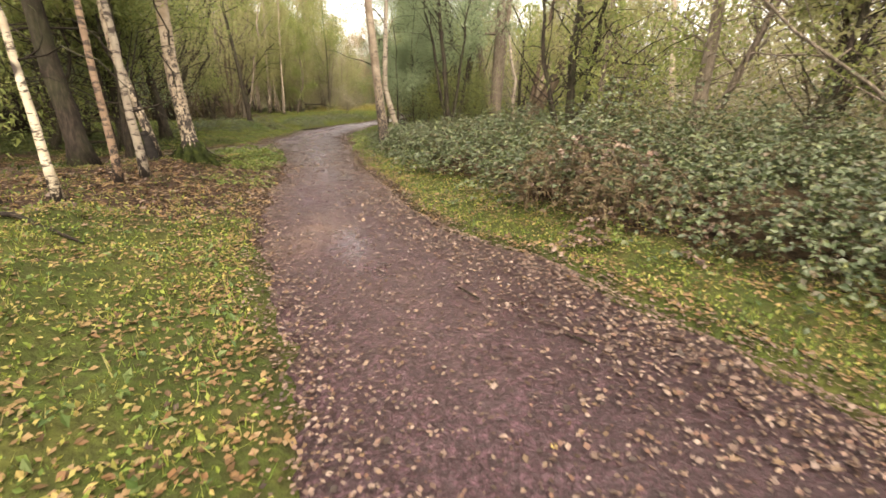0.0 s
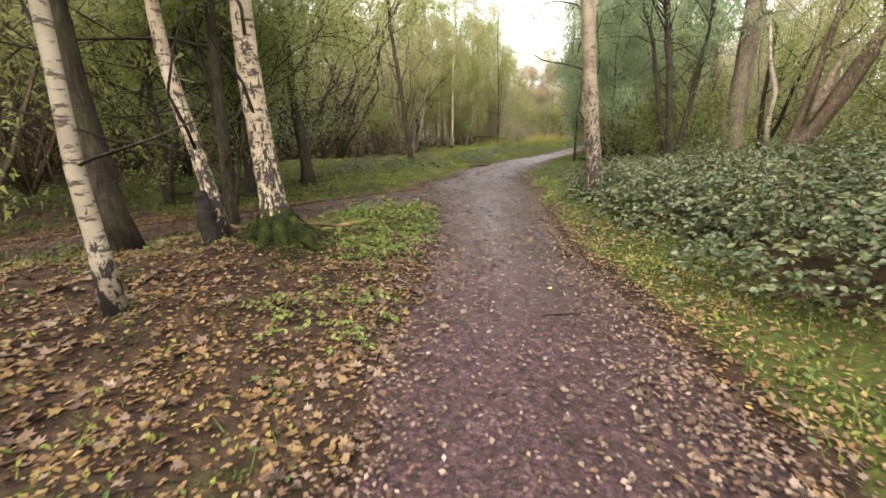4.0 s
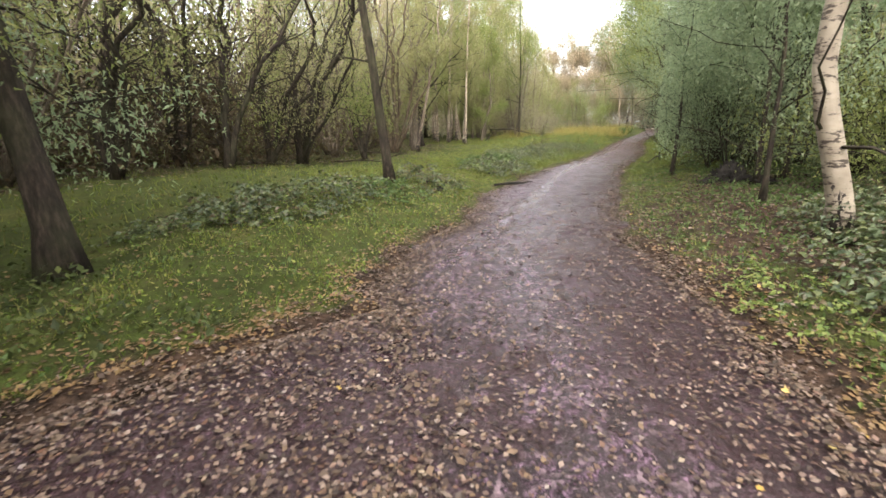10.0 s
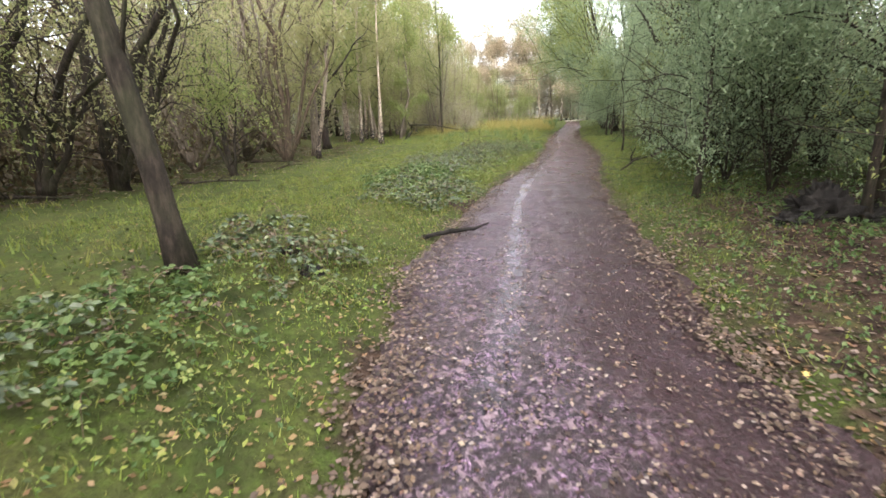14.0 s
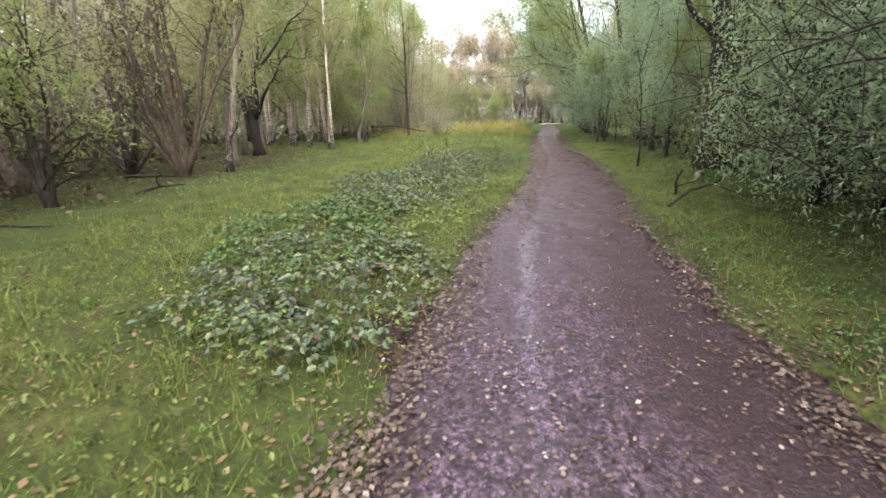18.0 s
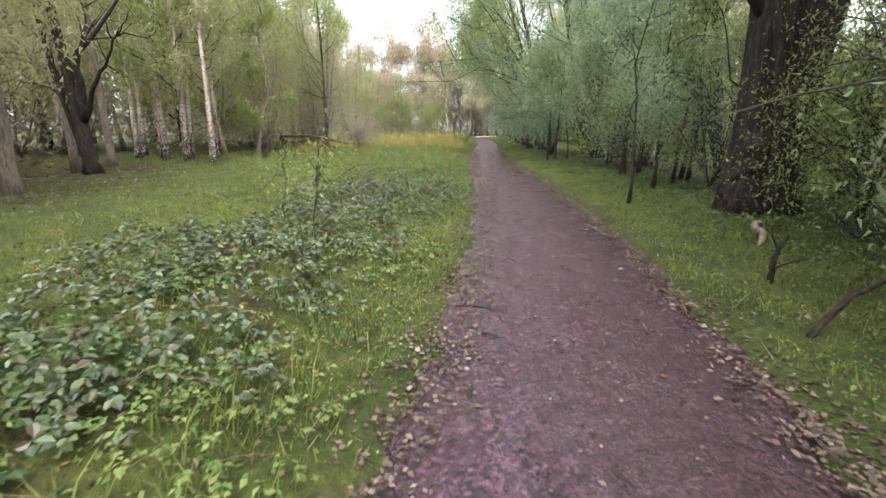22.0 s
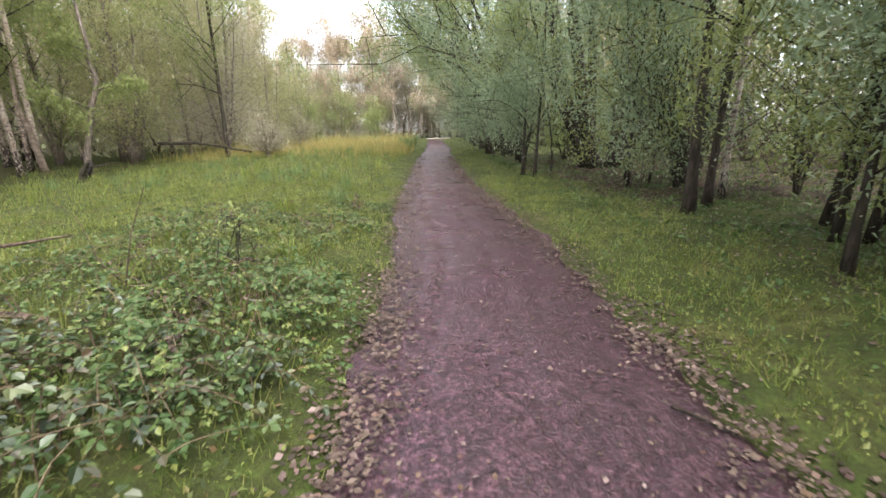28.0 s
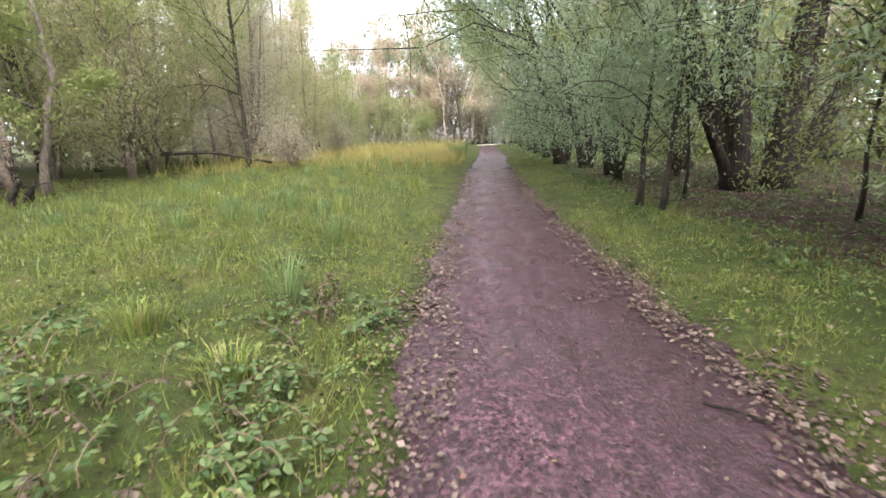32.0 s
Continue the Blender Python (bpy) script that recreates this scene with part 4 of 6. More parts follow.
tree(1.25, 50.3, 11, 0.27, "wet", (0.03, 0), limbs=9, first=0.42, count=9000, size=0.085, fine=6, leaf=LEAF_GREEN, bend=0.12, sides=14, stems=[(0.40, 0, 0.72, 0.8), (0.12, 0.05, 0.6, 0.9)], toward=3.5, label="old wet black tree with a great fork")
for x, y, h, a in ((-0.9, 44.9, 4.4, 3.6), (-0.3, 46.3, 5.0, 3.9), (-1.5, 48.6, 4.2, 3.4), (-0.2, 45.4, 3.2, 3.7)):
    tree(x, y, h, 0.03, "dark", (0.02, -0.04), limbs=13, first=0.24 if y < 46 else 0.42, reach=2.6, count=6500 if y < 46 else 3600, leaf=LEAF_GREEN if y > 45 else LEAF_BLUE, size=0.066, fine=8, bend=0.5, droop=0.35, sag=0.06, shoots=2, puff=0.12, toward=a, name="hazel_bush", label="slim hazel with soft level sprays of leaves")
tree(0.75, 45.7, 9, 0.13, "brown", (0.02, 0), limbs=9, first=0.35, count=11900, size=0.075, fine=6, leaf=LEAF_GREEN, toward=3.3)
tree(1.9, 55.8, 11, 0.28, "dark", (-0.22, 0), limbs=9, first=0.2, count=6000, leaf=LEAF_BLUE, size=0.13)
for x, y in ((-1.4, 52.5), (-0.9, 57.0), (-0.6, 62.0), (0.2, 66.5), (0.6, 72.0), (1.2, 78.0), (1.4, 85.0), (-1.5, 60.2), (0.9, 92), (-1.8, 31.0), (-0.9, 29.5), (-0.2, 31.8)):
    tree(x, y, 6.5 + 2 * rng.random(), 0.09, "dark", (-0.10 + 0.1 * rng.random(), 0), limbs=14, first=0.1, reach=2.8, count=9500, leaf=LEAF_BLUE, size=0.066, puff=0.15, seg=0.7, fine=8, toward=3.3, name="hazel_bush", label="dense grey-green bush overhanging the grass verge", stems=[(0.2, 0.1, 0.7, 0.8), (-0.15, -0.1, 0.6, 0.7)])

for x, y, h in ((-18.5, 57, 10), (-20.5, 61, 11), (-22.5, 58, 11), (-17.2, 64.5, 12), (-19.2, 69.5, 13), (-17.6, 75, 10), (-21.3, 77, 15.5), (-17.0, 84, 9), (-23.3, 84, 17), (-19.5, 91, 13), (-15.0, 97, 9), (-11, 102, 6), (-26, 91, 19), (-24.5, 68, 14), (-13.5, 60.5, 2.4), (-15.8, 77, 3.9)):
    tree(x, y, h, 0.05 + 0.008 * h, "grey", (0.05 * rng.normal(), 0), limbs=15, first=0.06, reach=3.0 if h > 5 else 1.0, count=11500 if h > 5 else 4000, leaf=(LEAF_GREEN, LEAF_GOLD, LEAF_FAR)[int(rng.integers(3))], size=0.10, seg=0.8, subs=2, fine=10, puff=0.3, name="thicket_tree", label="leafy young tree at the edge of the clearing", stems=[(0.15, 0.05, 0.7, 0.8), (-0.16, -0.05, 0.7, 0.8)])

for x, y, h in ((-1.1, 57.0, 13), (-1.0, 62.2, 14), (-1.2, 53.5, 14), (-1.4, 59.5, 13), (-1.0, 65.0, 13), (-0.6, 71.0, 14), (0.0, 78.0, 14)):
    tree(x, y, h, 0.16, "dark", (-0.27, 0), limbs=17, first=0.22, reach=6.8, count=13000, leaf=LEAF_BLUE if rng.random() < 0.6 else LEAF_GREEN, size=0.105, seg=0.7, fine=12, droop=1.0, puff=0.2, toward=3.3, label="tall tree with drooping twigs overhanging the path")

for x, y, h in ((2.4, 47.5, 3.0), (2.6, 52.5, 3), (0.4, 53.0, 3), (1.8, 43.5, 2.8), (2.2, 39.5, 3.0), (1.2, 37.2, 2.6), (2.4, 31.5, 3), (0.9, 29.0, 2.8), (0.2, 24.2, 3.0), (1.5, 26.4, 3.4), (-0.1, 44.4, 2.4)):
    tree(x, y, h, 0.04, "dark", (0.08 * rng.normal(), 0), limbs=13, first=0.06, reach=1.9, count=7000 if y < 43 else 3000, leaf=LEAF_BLUE if rng.random() < 0.5 else LEAF_GREEN, size=0.055, seg=0.6, fine=8, clear=0.3, puff=0.12, shoots=6, toward=3.4, name="hazel_bush", label="fine-twigged green bush under taller trees", stems=[(0.3, 0.1, 0.8, 0.9), (-0.28, -0.1, 0.7, 0.9)])
# tall trees whose crowns roof the verge and the path's edge, added to shade them
for x, y, h, lx in ((0.2, 23.0, 11, -0.10), (0.8, 27.6, 12, -0.12), (0.5, 31.0, 11, -0.10), (1.0, 35.5, 12, -0.12), (0.9, 40.8, 12, -0.12), (0.6, 45.2, 12, -0.12)):
    tree(x, y, h, 0.13, "dark", (lx, 0.02), limbs=14, first=0.36, reach=4.6, count=13000, leaf=LEAF_BLUE if rng.random() < 0.6 else LEAF_GREEN, size=0.062, seg=0.6, fine=8, droop=1.0, puff=0.12, bend=0.3, toward=3.4, stems=[(lx - 0.14, 0.05, 0.7, 0.9), (lx + 0.22, -0.06, 0.6, 0.8)], label="leaning tree with a drooping crown roofing the verge")

# tall birches and willows whose crowns close the sky over the clearing's edge
for x, y, h, b in ((-19.4, 43.0, 15, "grey"), (-20.0, 48.6, 16, "birch"), (-20.4, 54.2, 18, "birch"), (-16.2, 62.0, 15, "dark"), (-20.8, 60.0, 22, "grey"), (-21.4, 66.0, 24, "birch"), (-22.2, 71.8, 26, "birch"), (-24.0, 79.0, 18, "grey"), (-22.0, 90.0, 16, "birch")):
    tree(x, y, h, 0.12, b, (0.02 * rng.normal(), 0), limbs=int(1.5 * h), first=0.22, reach=4.6, count=int(1100 * h), leaf=(LEAF_GOLD, LEAF_GREEN, LEAF_GOLD, LEAF_FAR)[int(rng.integers(4))], size=0.10, seg=0.9, subs=2, fine=14, puff=0.28, droop=1.0, label="tall tree with a hanging yellow-green crown at the clearing's edge")

# trees of the wood further off, a few models repeated
models = []
PLAN = (("birch", 13, 0.13, 0.3, 1100, 0.15, LEAF_GOLD), ("grey", 12, 0.085, 0.25, 1500, 0.14, LEAF_GOLD), ("brown", 12, 0.11, 0.3, 1100, 0.15, LEAF_GREEN), ("brown", 11, 0.075, 0.25, 1500, 0.15, LEAF_GOLD), ("birch", 13, 0.12, 0.3, 1100, 0.15, LEAF_GREEN), ("grey", 11, 0.075, 0.25, 1500, 0.15, LEAF_FAR), ("dark", 11, 0.13, 0.12, 3400, 0.14, LEAF_GREEN),
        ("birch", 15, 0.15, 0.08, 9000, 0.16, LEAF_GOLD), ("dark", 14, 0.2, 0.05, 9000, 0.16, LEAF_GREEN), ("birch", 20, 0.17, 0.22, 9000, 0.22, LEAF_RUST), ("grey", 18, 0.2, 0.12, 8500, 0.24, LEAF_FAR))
for k, (b, h, r, first, cnt, size, lf) in enumerate(PLAN):
    m = tree(-60 - 6 * k, 160, h, r, b, (rng.normal() * 0.03, 0), limbs=11, first=first, puff=0.2 if k < 7 else 0.55, reach=3.0 if k < 7 else 4.6, count=cnt, size=size, sides=6, seg=1.2, subs=1 if k < 7 else 2, fine=24, leaf=lf, bend=0.8 if k < 7 else 0.3, shoots=7 if k in (1, 2, 3, 5) else 3, stems=[(0.2, 0.1, 0.9, 0.95), (-0.26, 0.06, 0.8, 0.9), (0.05, -0.3, 0.8, 0.9), (-0.45, 0.2, 0.6, 0.7), (0.42, -0.16, 0.6, 0.75), (-0.1, 0.4, 0.6, 0.8), (0.6, 0.2, 0.5, 0.5)] if k in (1, 3, 5) else [(0.22, 0.08, 0.7, 0.9), (-0.2, 0.16, 0.6, 0.8)] if k in (2, 6) else None, sag=0.03)
    models.append(m)
taken = [(o.location.x, o.location.y) for o in scene.objects if o.type == "EMPTY"]


def wild(count, x0, x1, y0, y1, gap, pick=range(7), keep=None, low=0.8, high=1.25):
    made = tries = 0
    while made < count and tries < count * 40:
        tries += 1
        x, y = x0 + (x1 - x0) * rng.random(), y0 + (y1 - y0) * rng.random()
        if keep and not keep(x, y):
            continue
        if any((x - a) ** 2 + (y - b) ** 2 < gap * gap for a, b in taken):
            continue
        taken.append((x, y))
        s = low + (high - low) * rng.random()
        m = models[pick[int(rng.integers(len(pick)))]]
        c = copy_thing(m, Matrix.Translation((x, y, float(rise(x, y)) - 0.06)) @ Matrix.Rotation(rng.random() * 6.283, 4, "Z"))
        c.scale = (s, s, s)
        made += 1


wild(18, -26, -9.5, -2, 14, 1.9, (1, 2, 3, 6), lambda x, y: x < -8.5 - (14 - y) * 0.25)
wild(14, -26, -13.5, 14, 22, 1.9, (1, 6, 3, 6))
wild(34, -34, -16.5, 18, 50, 2.3, (0, 1, 2, 3, 4, 5, 1, 3))
wild(30, -44, -19, 50, 100, 2.6, (7, 8, 9))
wild(18, 3.5, 18, 31, 62, 2.6, (6, 1, 2, 5))
wild(16, 6, 24, 8, 28, 2.3, (0, 3, 5, 1))
wild(20, 2.5, 22, 62, 104, 2.6, (7, 8, 10))
for x, y in ((-18.5, 112), (-17.2, 110), (-16.2, 111), (-15.2, 113), (-12.5, 110), (-21.5, 112), (-10.0, 112), (-24, 109)):
    taken.append((x, y))
    copy_thing(models[9], Matrix.Translation((x, y, float(rise(x, y)))) @ Matrix.Rotation(x, 4, "Z")).scale = (0.92, 0.92, 0.92)
for x, y, k, s in ((-8.2, 110, 9, 0.9), (-6.1, 113.5, 10, 1.0), (-4.2, 109.5, 9, 0.85), (-2.2, 112.5, 10, 1.05), (0.6, 110, 9, 0.92), (-7.2, 118, 10, 1.1), (-3.1, 117, 9, 1.0), (2.8, 113.5, 10, 1.05), (-11.5, 116, 10, 1.1)):
    taken.append((x, y))
    copy_thing(models[k], Matrix.Translation((x, y, float(rise(x, y)))) @ Matrix.Rotation(x * 2, 4, "Z")).scale = (s, s, s)
wild(26, -34, 12, 107, 122, 2.9, (10, 9, 7, 8), None, 0.6, 0.85)
wild(12, -20, 20, -20, -7, 3.5, (1, 2, 3, 4))


def far_wood(name, x0, x1, y0, y1, tall, count, size, leaf, label, slope):
    """The mass of the wood further in: sprays of leaves with an uneven top, sloped up from its edge so that light from
    above reaches it. slope: the way it climbs.
    """
    u, v = rng.random(count), rng.random(count)
    x, y = x0 + (x1 - x0) * u + 0.9 * rng.normal(size=count), y0 + (y1 - y0) * v + 2.2 * rng.normal(size=count)
    deep = {"west": 1 - u, "east": u, "north": v, "south": 1 - v}[slope]
    top = tall * (0.18 + 0.82 * deep) * (0.9 + 0.24 * waves(x, y, 3.1) + 0.18 * waves(x + 9, y, 1.2))
    z = top * (1 - 0.92 * rng.random(count) ** 1.3)
    gap = waves(x, y * 1.3 + z * 1.7, 1.1) + 0.6 * waves(x * 2 + z, y * 2, 0.9) > -1.05
    c = np.stack([x, y, z], -1)[gap]
    return tagged(new(name, leaves(name, c, size, leaf, 0.35, 0.45)), label, "far woods", kind="stuff")


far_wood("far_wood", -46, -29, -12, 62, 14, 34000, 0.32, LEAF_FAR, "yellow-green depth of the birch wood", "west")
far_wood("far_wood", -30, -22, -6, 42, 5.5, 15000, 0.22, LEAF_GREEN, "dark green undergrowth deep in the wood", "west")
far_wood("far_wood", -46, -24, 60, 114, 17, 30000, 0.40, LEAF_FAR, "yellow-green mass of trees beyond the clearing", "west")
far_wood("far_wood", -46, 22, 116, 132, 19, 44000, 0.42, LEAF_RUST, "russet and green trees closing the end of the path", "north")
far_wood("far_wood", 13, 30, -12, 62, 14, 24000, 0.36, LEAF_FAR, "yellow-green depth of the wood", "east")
far_wood("far_wood", 5, 24, 60, 118, 17, 26000, 0.40, LEAF_GREEN, "green mass of trees along the path", "east")
far_wood("far_wood", 7, 13, 18, 60, 8, 15000, 0.17, LEAF_GREEN, "green depth between the stems of the wood", "east")
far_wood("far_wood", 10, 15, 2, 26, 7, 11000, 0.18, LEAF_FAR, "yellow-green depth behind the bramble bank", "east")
far_wood("far_wood", -28, -19.5, 4, 42, 7, 30000, 0.16, BRACKEN, "brown twigs and dead undergrowth inside the wood", "west")
far_wood("far_wood", -24, -16.2, 17, 30, 10, 26000, 0.14, BRACKEN, "dark brown tangle of twigs behind the first stems", "west")
far_wood("far_wood", -32, 30, -24, -14, 12, 12000, 0.44, LEAF_GREEN, "green depth of the wood", "south")

# ---- brambles ----


def leaflets(name, base, d, up, size, material, fine=True):
    """Broad pointed leaflets, folded along the midrib."""
    k = len(base)
    w = unit(np.cross(d, up))
    nrm = np.cross(w, d)
    L = size * (0.65 + 0.7 * rng.random((k, 1)))
    lift = nrm * L * 0.10
    if fine:
        v = np.stack([base, base + d * L * 0.32 + w * L * 0.34 + lift, base + d * L * 0.72 + w * L * 0.27 + lift * 0.6, base + d * L - lift, base + d * L * 0.72 - w * L * 0.27 + lift * 0.6, base + d * L * 0.32 - w * L * 0.34 + lift], 1)
        i = np.arange(k)[:, None] * 6
        return quads(name, v.reshape(-1, 3), np.concatenate([i + [0, 1, 2, 3], i + [0, 3, 4, 5]], 1).reshape(-1, 4), material)
    v = np.stack([base, base + d * L * 0.45 + w * L * 0.36 + lift, base + d * L - lift, base + d * L * 0.45 - w * L * 0.36 + lift], 1)
    return quads(name, v.reshape(-1, 3), np.arange(4 * k).reshape(-1, 4), material)


def bramble(x, y, rx, ry, h, count, leaf=BRAMBLE, size=0.075, canes=24, name="bramble_bush", label="sprawling dark green bramble with arching canes", core=True, thick=0.0045):
    """A low thicket: a dark domed sheet for its shaded inside, and arching canes that carry leaves in threes."""
    z = float(rise(x, y))
    root = thing(name, x, y, z, label, "bramble", "brambles")
    nodes = 7
    nc = max(8, count // (3 * nodes))
    a = rng.random(nc) * 6.283
    q = np.sqrt(rng.random(nc)) * 0.92
    px, py = q * np.cos(a) * rx, q * np.sin(a) * ry
    bump = 1 + 0.36 * waves(px + x, py + y, 0.40) + 0.30 * waves(px - y, py + x, 0.17)
    top = h * (1 - q ** 2.4) * bump
    foot = top * (0.30 + 0.55 * rng.random(nc) ** 0.7)
    way = a + rng.normal(size=nc) * 1.2
    length = (0.28 + 0.55 * rng.random(nc)) * (0.6 + 0.75 * h)
    arch = (0.08 + 0.42 * rng.random(nc) ** 1.6) * (0.35 + 0.8 * h)
    t = (np.arange(nodes)[None] + 0.3 + 0.4 * rng.random((nc, nodes))) / nodes
    cx = px[:, None] + np.cos(way)[:, None] * length[:, None] * t
    cy = py[:, None] + np.sin(way)[:, None] * length[:, None] * t
    cz = foot[:, None] + arch[:, None] * (3.0 * t - 2.9 * t * t) - 0.35 * foot[:, None] * t ** 2
    ground_z = rise(cx + x, cy + y) - z
    node = np.stack([cx, cy, np.maximum(cz, 0.03 + 0.05 * rng.random(cx.shape)) + ground_z], -1)
    keep = (outside(cx + x, cy + y) > 0.02) & (waves(cx + x * 1.7, cy - y, 0.16) + 0.6 * waves(cx, cy + x, 0.45) > -0.75)
    b = node[keep]
    th = np.broadcast_to(way[:, None], cx.shape)[keep] + rng.normal(size=len(b)) * 0.7
    base, d, up = [], [], []
    for turn in (-1.15, 0.0, 1.15):
        e = th + turn + 0.25 * rng.normal(size=len(b))
        dd = unit(np.stack([np.cos(e), np.sin(e), -0.25 + 0.28 * rng.normal(size=len(b))], -1))
        base.append(b + dd * size * (0.35 if turn == 0 else 0.08))
        d.append(dd)
        up.append(np.array([0, 0, 1.0]) + 0.6 * rng.normal(size=dd.shape))
    part("foliage", leaflets("foliage", np.vstack(base), np.vstack(d), np.vstack(up), size, leaf, (x < 3.2 and y < 17) or (x < -4 and size > 0.04)), root, kind="stuff")
    # domed sheet, dark so that gaps between the leaves look shaded
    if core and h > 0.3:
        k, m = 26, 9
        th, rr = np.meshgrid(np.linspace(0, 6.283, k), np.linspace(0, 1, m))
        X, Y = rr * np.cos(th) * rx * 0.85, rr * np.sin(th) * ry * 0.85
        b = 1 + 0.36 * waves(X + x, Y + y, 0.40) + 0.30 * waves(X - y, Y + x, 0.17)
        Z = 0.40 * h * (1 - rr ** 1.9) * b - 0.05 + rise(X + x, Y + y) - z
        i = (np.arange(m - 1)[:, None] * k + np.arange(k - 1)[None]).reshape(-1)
        part("heart", quads("heart", np.stack([X, Y, Z], -1).reshape(-1, 3), np.stack([i, i + 1, i + k + 1, i + k], -1), SHADED_CORE, True), root)
    w = Wood()
    for c in rng.permutation(nc)[:canes]:
        line = np.vstack([(px[c], py[c], ground_z[c, 0] + 0.3 * foot[c]), node[c]])
        w.tube(line, np.linspace(thick, thick * 0.45, len(line)), 3, close=False)
    part("cane_tangle", w.mesh("cane_tangle", CANE), root, kind="stuff")
    return root


for x, y, rx, ry, h, k in ((4.6, 6.6, 2.0, 1.9, 1.0, 6500), (3.0, 8.6, 1.9, 1.7, 1.0, 6500), (5.3, 10.2, 2.6, 2.4, 1.45, 8500), (1.5, 11.3, 1.9, 1.9, 0.9, 6500), (3.4, 13.2, 2.2, 2.2, 1.2, 6500), (8.2, 7.0, 2.6, 2.6, 1.1, 5000), (0.2, 13.6, 1.5, 1.5, 0.62, 6500), (1.7, 15.6, 2.0, 2.0, 0.95, 6500), (-0.5, 15.9, 1.5, 1.5, 0.58, 6500), (4.4, 16.8, 2.4, 2.2, 1.15, 5000), (-0.9, 17.9, 1.5, 1.6, 0.55, 6500), (1.4, 18.9, 2.1, 2.0, 0.85, 5000), (-0.6, 20.3, 1.5, 1.3, 0.5, 4500), (3.6, 20.6, 2.4, 2.2, 0.9, 4000), (7.6, 13.2, 2.8, 2.8, 1.1, 4000), (5.6, 3.7, 1.8, 1.6, 0.8, 4000), (1.2, 22.0, 1.8, 1.4, 0.6, 3500)):
    bramble(x, y, rx * 1.1, ry * 1.1, h, int(k * 1.6), size=0.06, canes=70)
for x, y, rx, ry, h, k in ((3.1, 9.4, 0.9, 0.9, 1.45, 2200), (5.3, 8.4, 1.2, 1.1, 1.6, 3000), (2.0, 11.8, 0.8, 0.9, 1.25, 1800), (4.2, 10.9, 1.0, 1.0, 1.75, 2400), (6.9, 8.2, 1.2, 1.0, 1.5, 2400), (0.4, 12.5, 0.7, 0.7, 0.85, 1500), (4.3, 4.9, 1.1, 1.0, 0.55, 2400), (6.2, 5.4, 1.2, 1.0, 1.15, 2400), (2.2, 14.4, 0.9, 0.9, 1.3, 1500), (-0.7, 14.6, 0.6, 0.7, 0.6, 1200)):
    bramble(x, y, rx, ry, h, int(k * 1.3), size=0.062, canes=40, core=False, label="high shoot of dark green bramble over the bank")
bramble(2.7, 7.4, 0.85, 0.7, 1.1, 800, leaf=LITTER, size=0.06, canes=220, core=False, label="dead brown bramble canes with withered leaves")
bramble(2.05, 7.35, 0.75, 0.55, 0.95, 1500, leaf=BRACKEN, size=0.04, canes=300, core=False, thick=0.008, label="mass of brown dead canes on the bramble bank")
bramble(2.75, 6.55, 0.75, 0.5, 0.75, 1100, leaf=BRACKEN, size=0.04, canes=220, core=False, thick=0.008, label="mass of brown dead canes on the bramble bank")
bramble(2.6, 6.0, 0.8, 0.5, 0.35, 350, leaf=LITTER, size=0.06, canes=60, core=False, label="dead brown bramble canes with withered leaves")
# low patches in the grass on the meadow side
for x, y, rx, ry, h, k in ((-8.9, 19.0, 0.9, 1.5, 0.38, 2400), (-8.3, 20.6, 0.6, 0.7, 0.18, 900), (-9.2, 17.5, 0.7, 0.7, 0.18, 700), (-8.15, 22.3, 0.55, 0.45, 0.5, 900), (-8.0, 26.9, 0.9, 1.2, 0.42, 2600), (-8.7, 28.3, 0.9, 1.3, 0.40, 2400), (-8.5, 31.2, 1.0, 1.6, 0.38, 2400), (-8.2, 33.8, 0.9, 1.4, 0.42, 2400), (-9.3, 32.6, 0.8, 0.8, 0.45, 1600), (-8.0, 36.3, 1.0, 1.5, 0.46, 2300), (-7.1, 38.6, 0.8, 1.2, 0.42, 2000), (-8.4, 39.6, 1.1, 1.3, 0.32, 1100), (-7.5, 37.9, 0.9, 0.8, 0.4, 1100), (-7.0, 41.6, 0.6, 0.9, 0.28, 800), (-8.6, 41.8, 0.8, 1.0, 0.3, 700), (-6.6, 43.0, 0.35, 0.6, 0.2, 450), (-8.9, 29.9, 0.7, 0.8, 0.3, 1100)):
    near = y > 37
    k = k * 0.8 if 32.4 < y < 36.8 else k
    bramble(x, y, rx * 1.1, ry * 1.1, h * (0.6 if y > 40.5 else 0.66 if near else 0.75), int(k * (1.2 if near else 1.1)), leaf=NETTLE if (h < 0.35 and y > 20) or y > 38.2 or 28 < y < 30.5 else BRAMBLE, size=0.045 if near else 0.054, canes=60 if near else 30 if y > 21 else 4, core=False)
    bramble(x + 0.2, y - 0.3, rx * 0.9, ry * 0.9, h * 0.55, int(k * 0.4), leaf=HERB, size=0.036, canes=6, core=False, name="herb_patch", label="low yellow-green herbs among the brambles")
    bramble(x - 0.1, y + 0.2, rx * 0.8, ry * 0.8, h * 0.6, int(k * 0.08), leaf=DEBRIS, size=0.035, canes=20 if y > 21 else 3, core=False, name="dead_bracken", label="brown withered stems among the brambles")
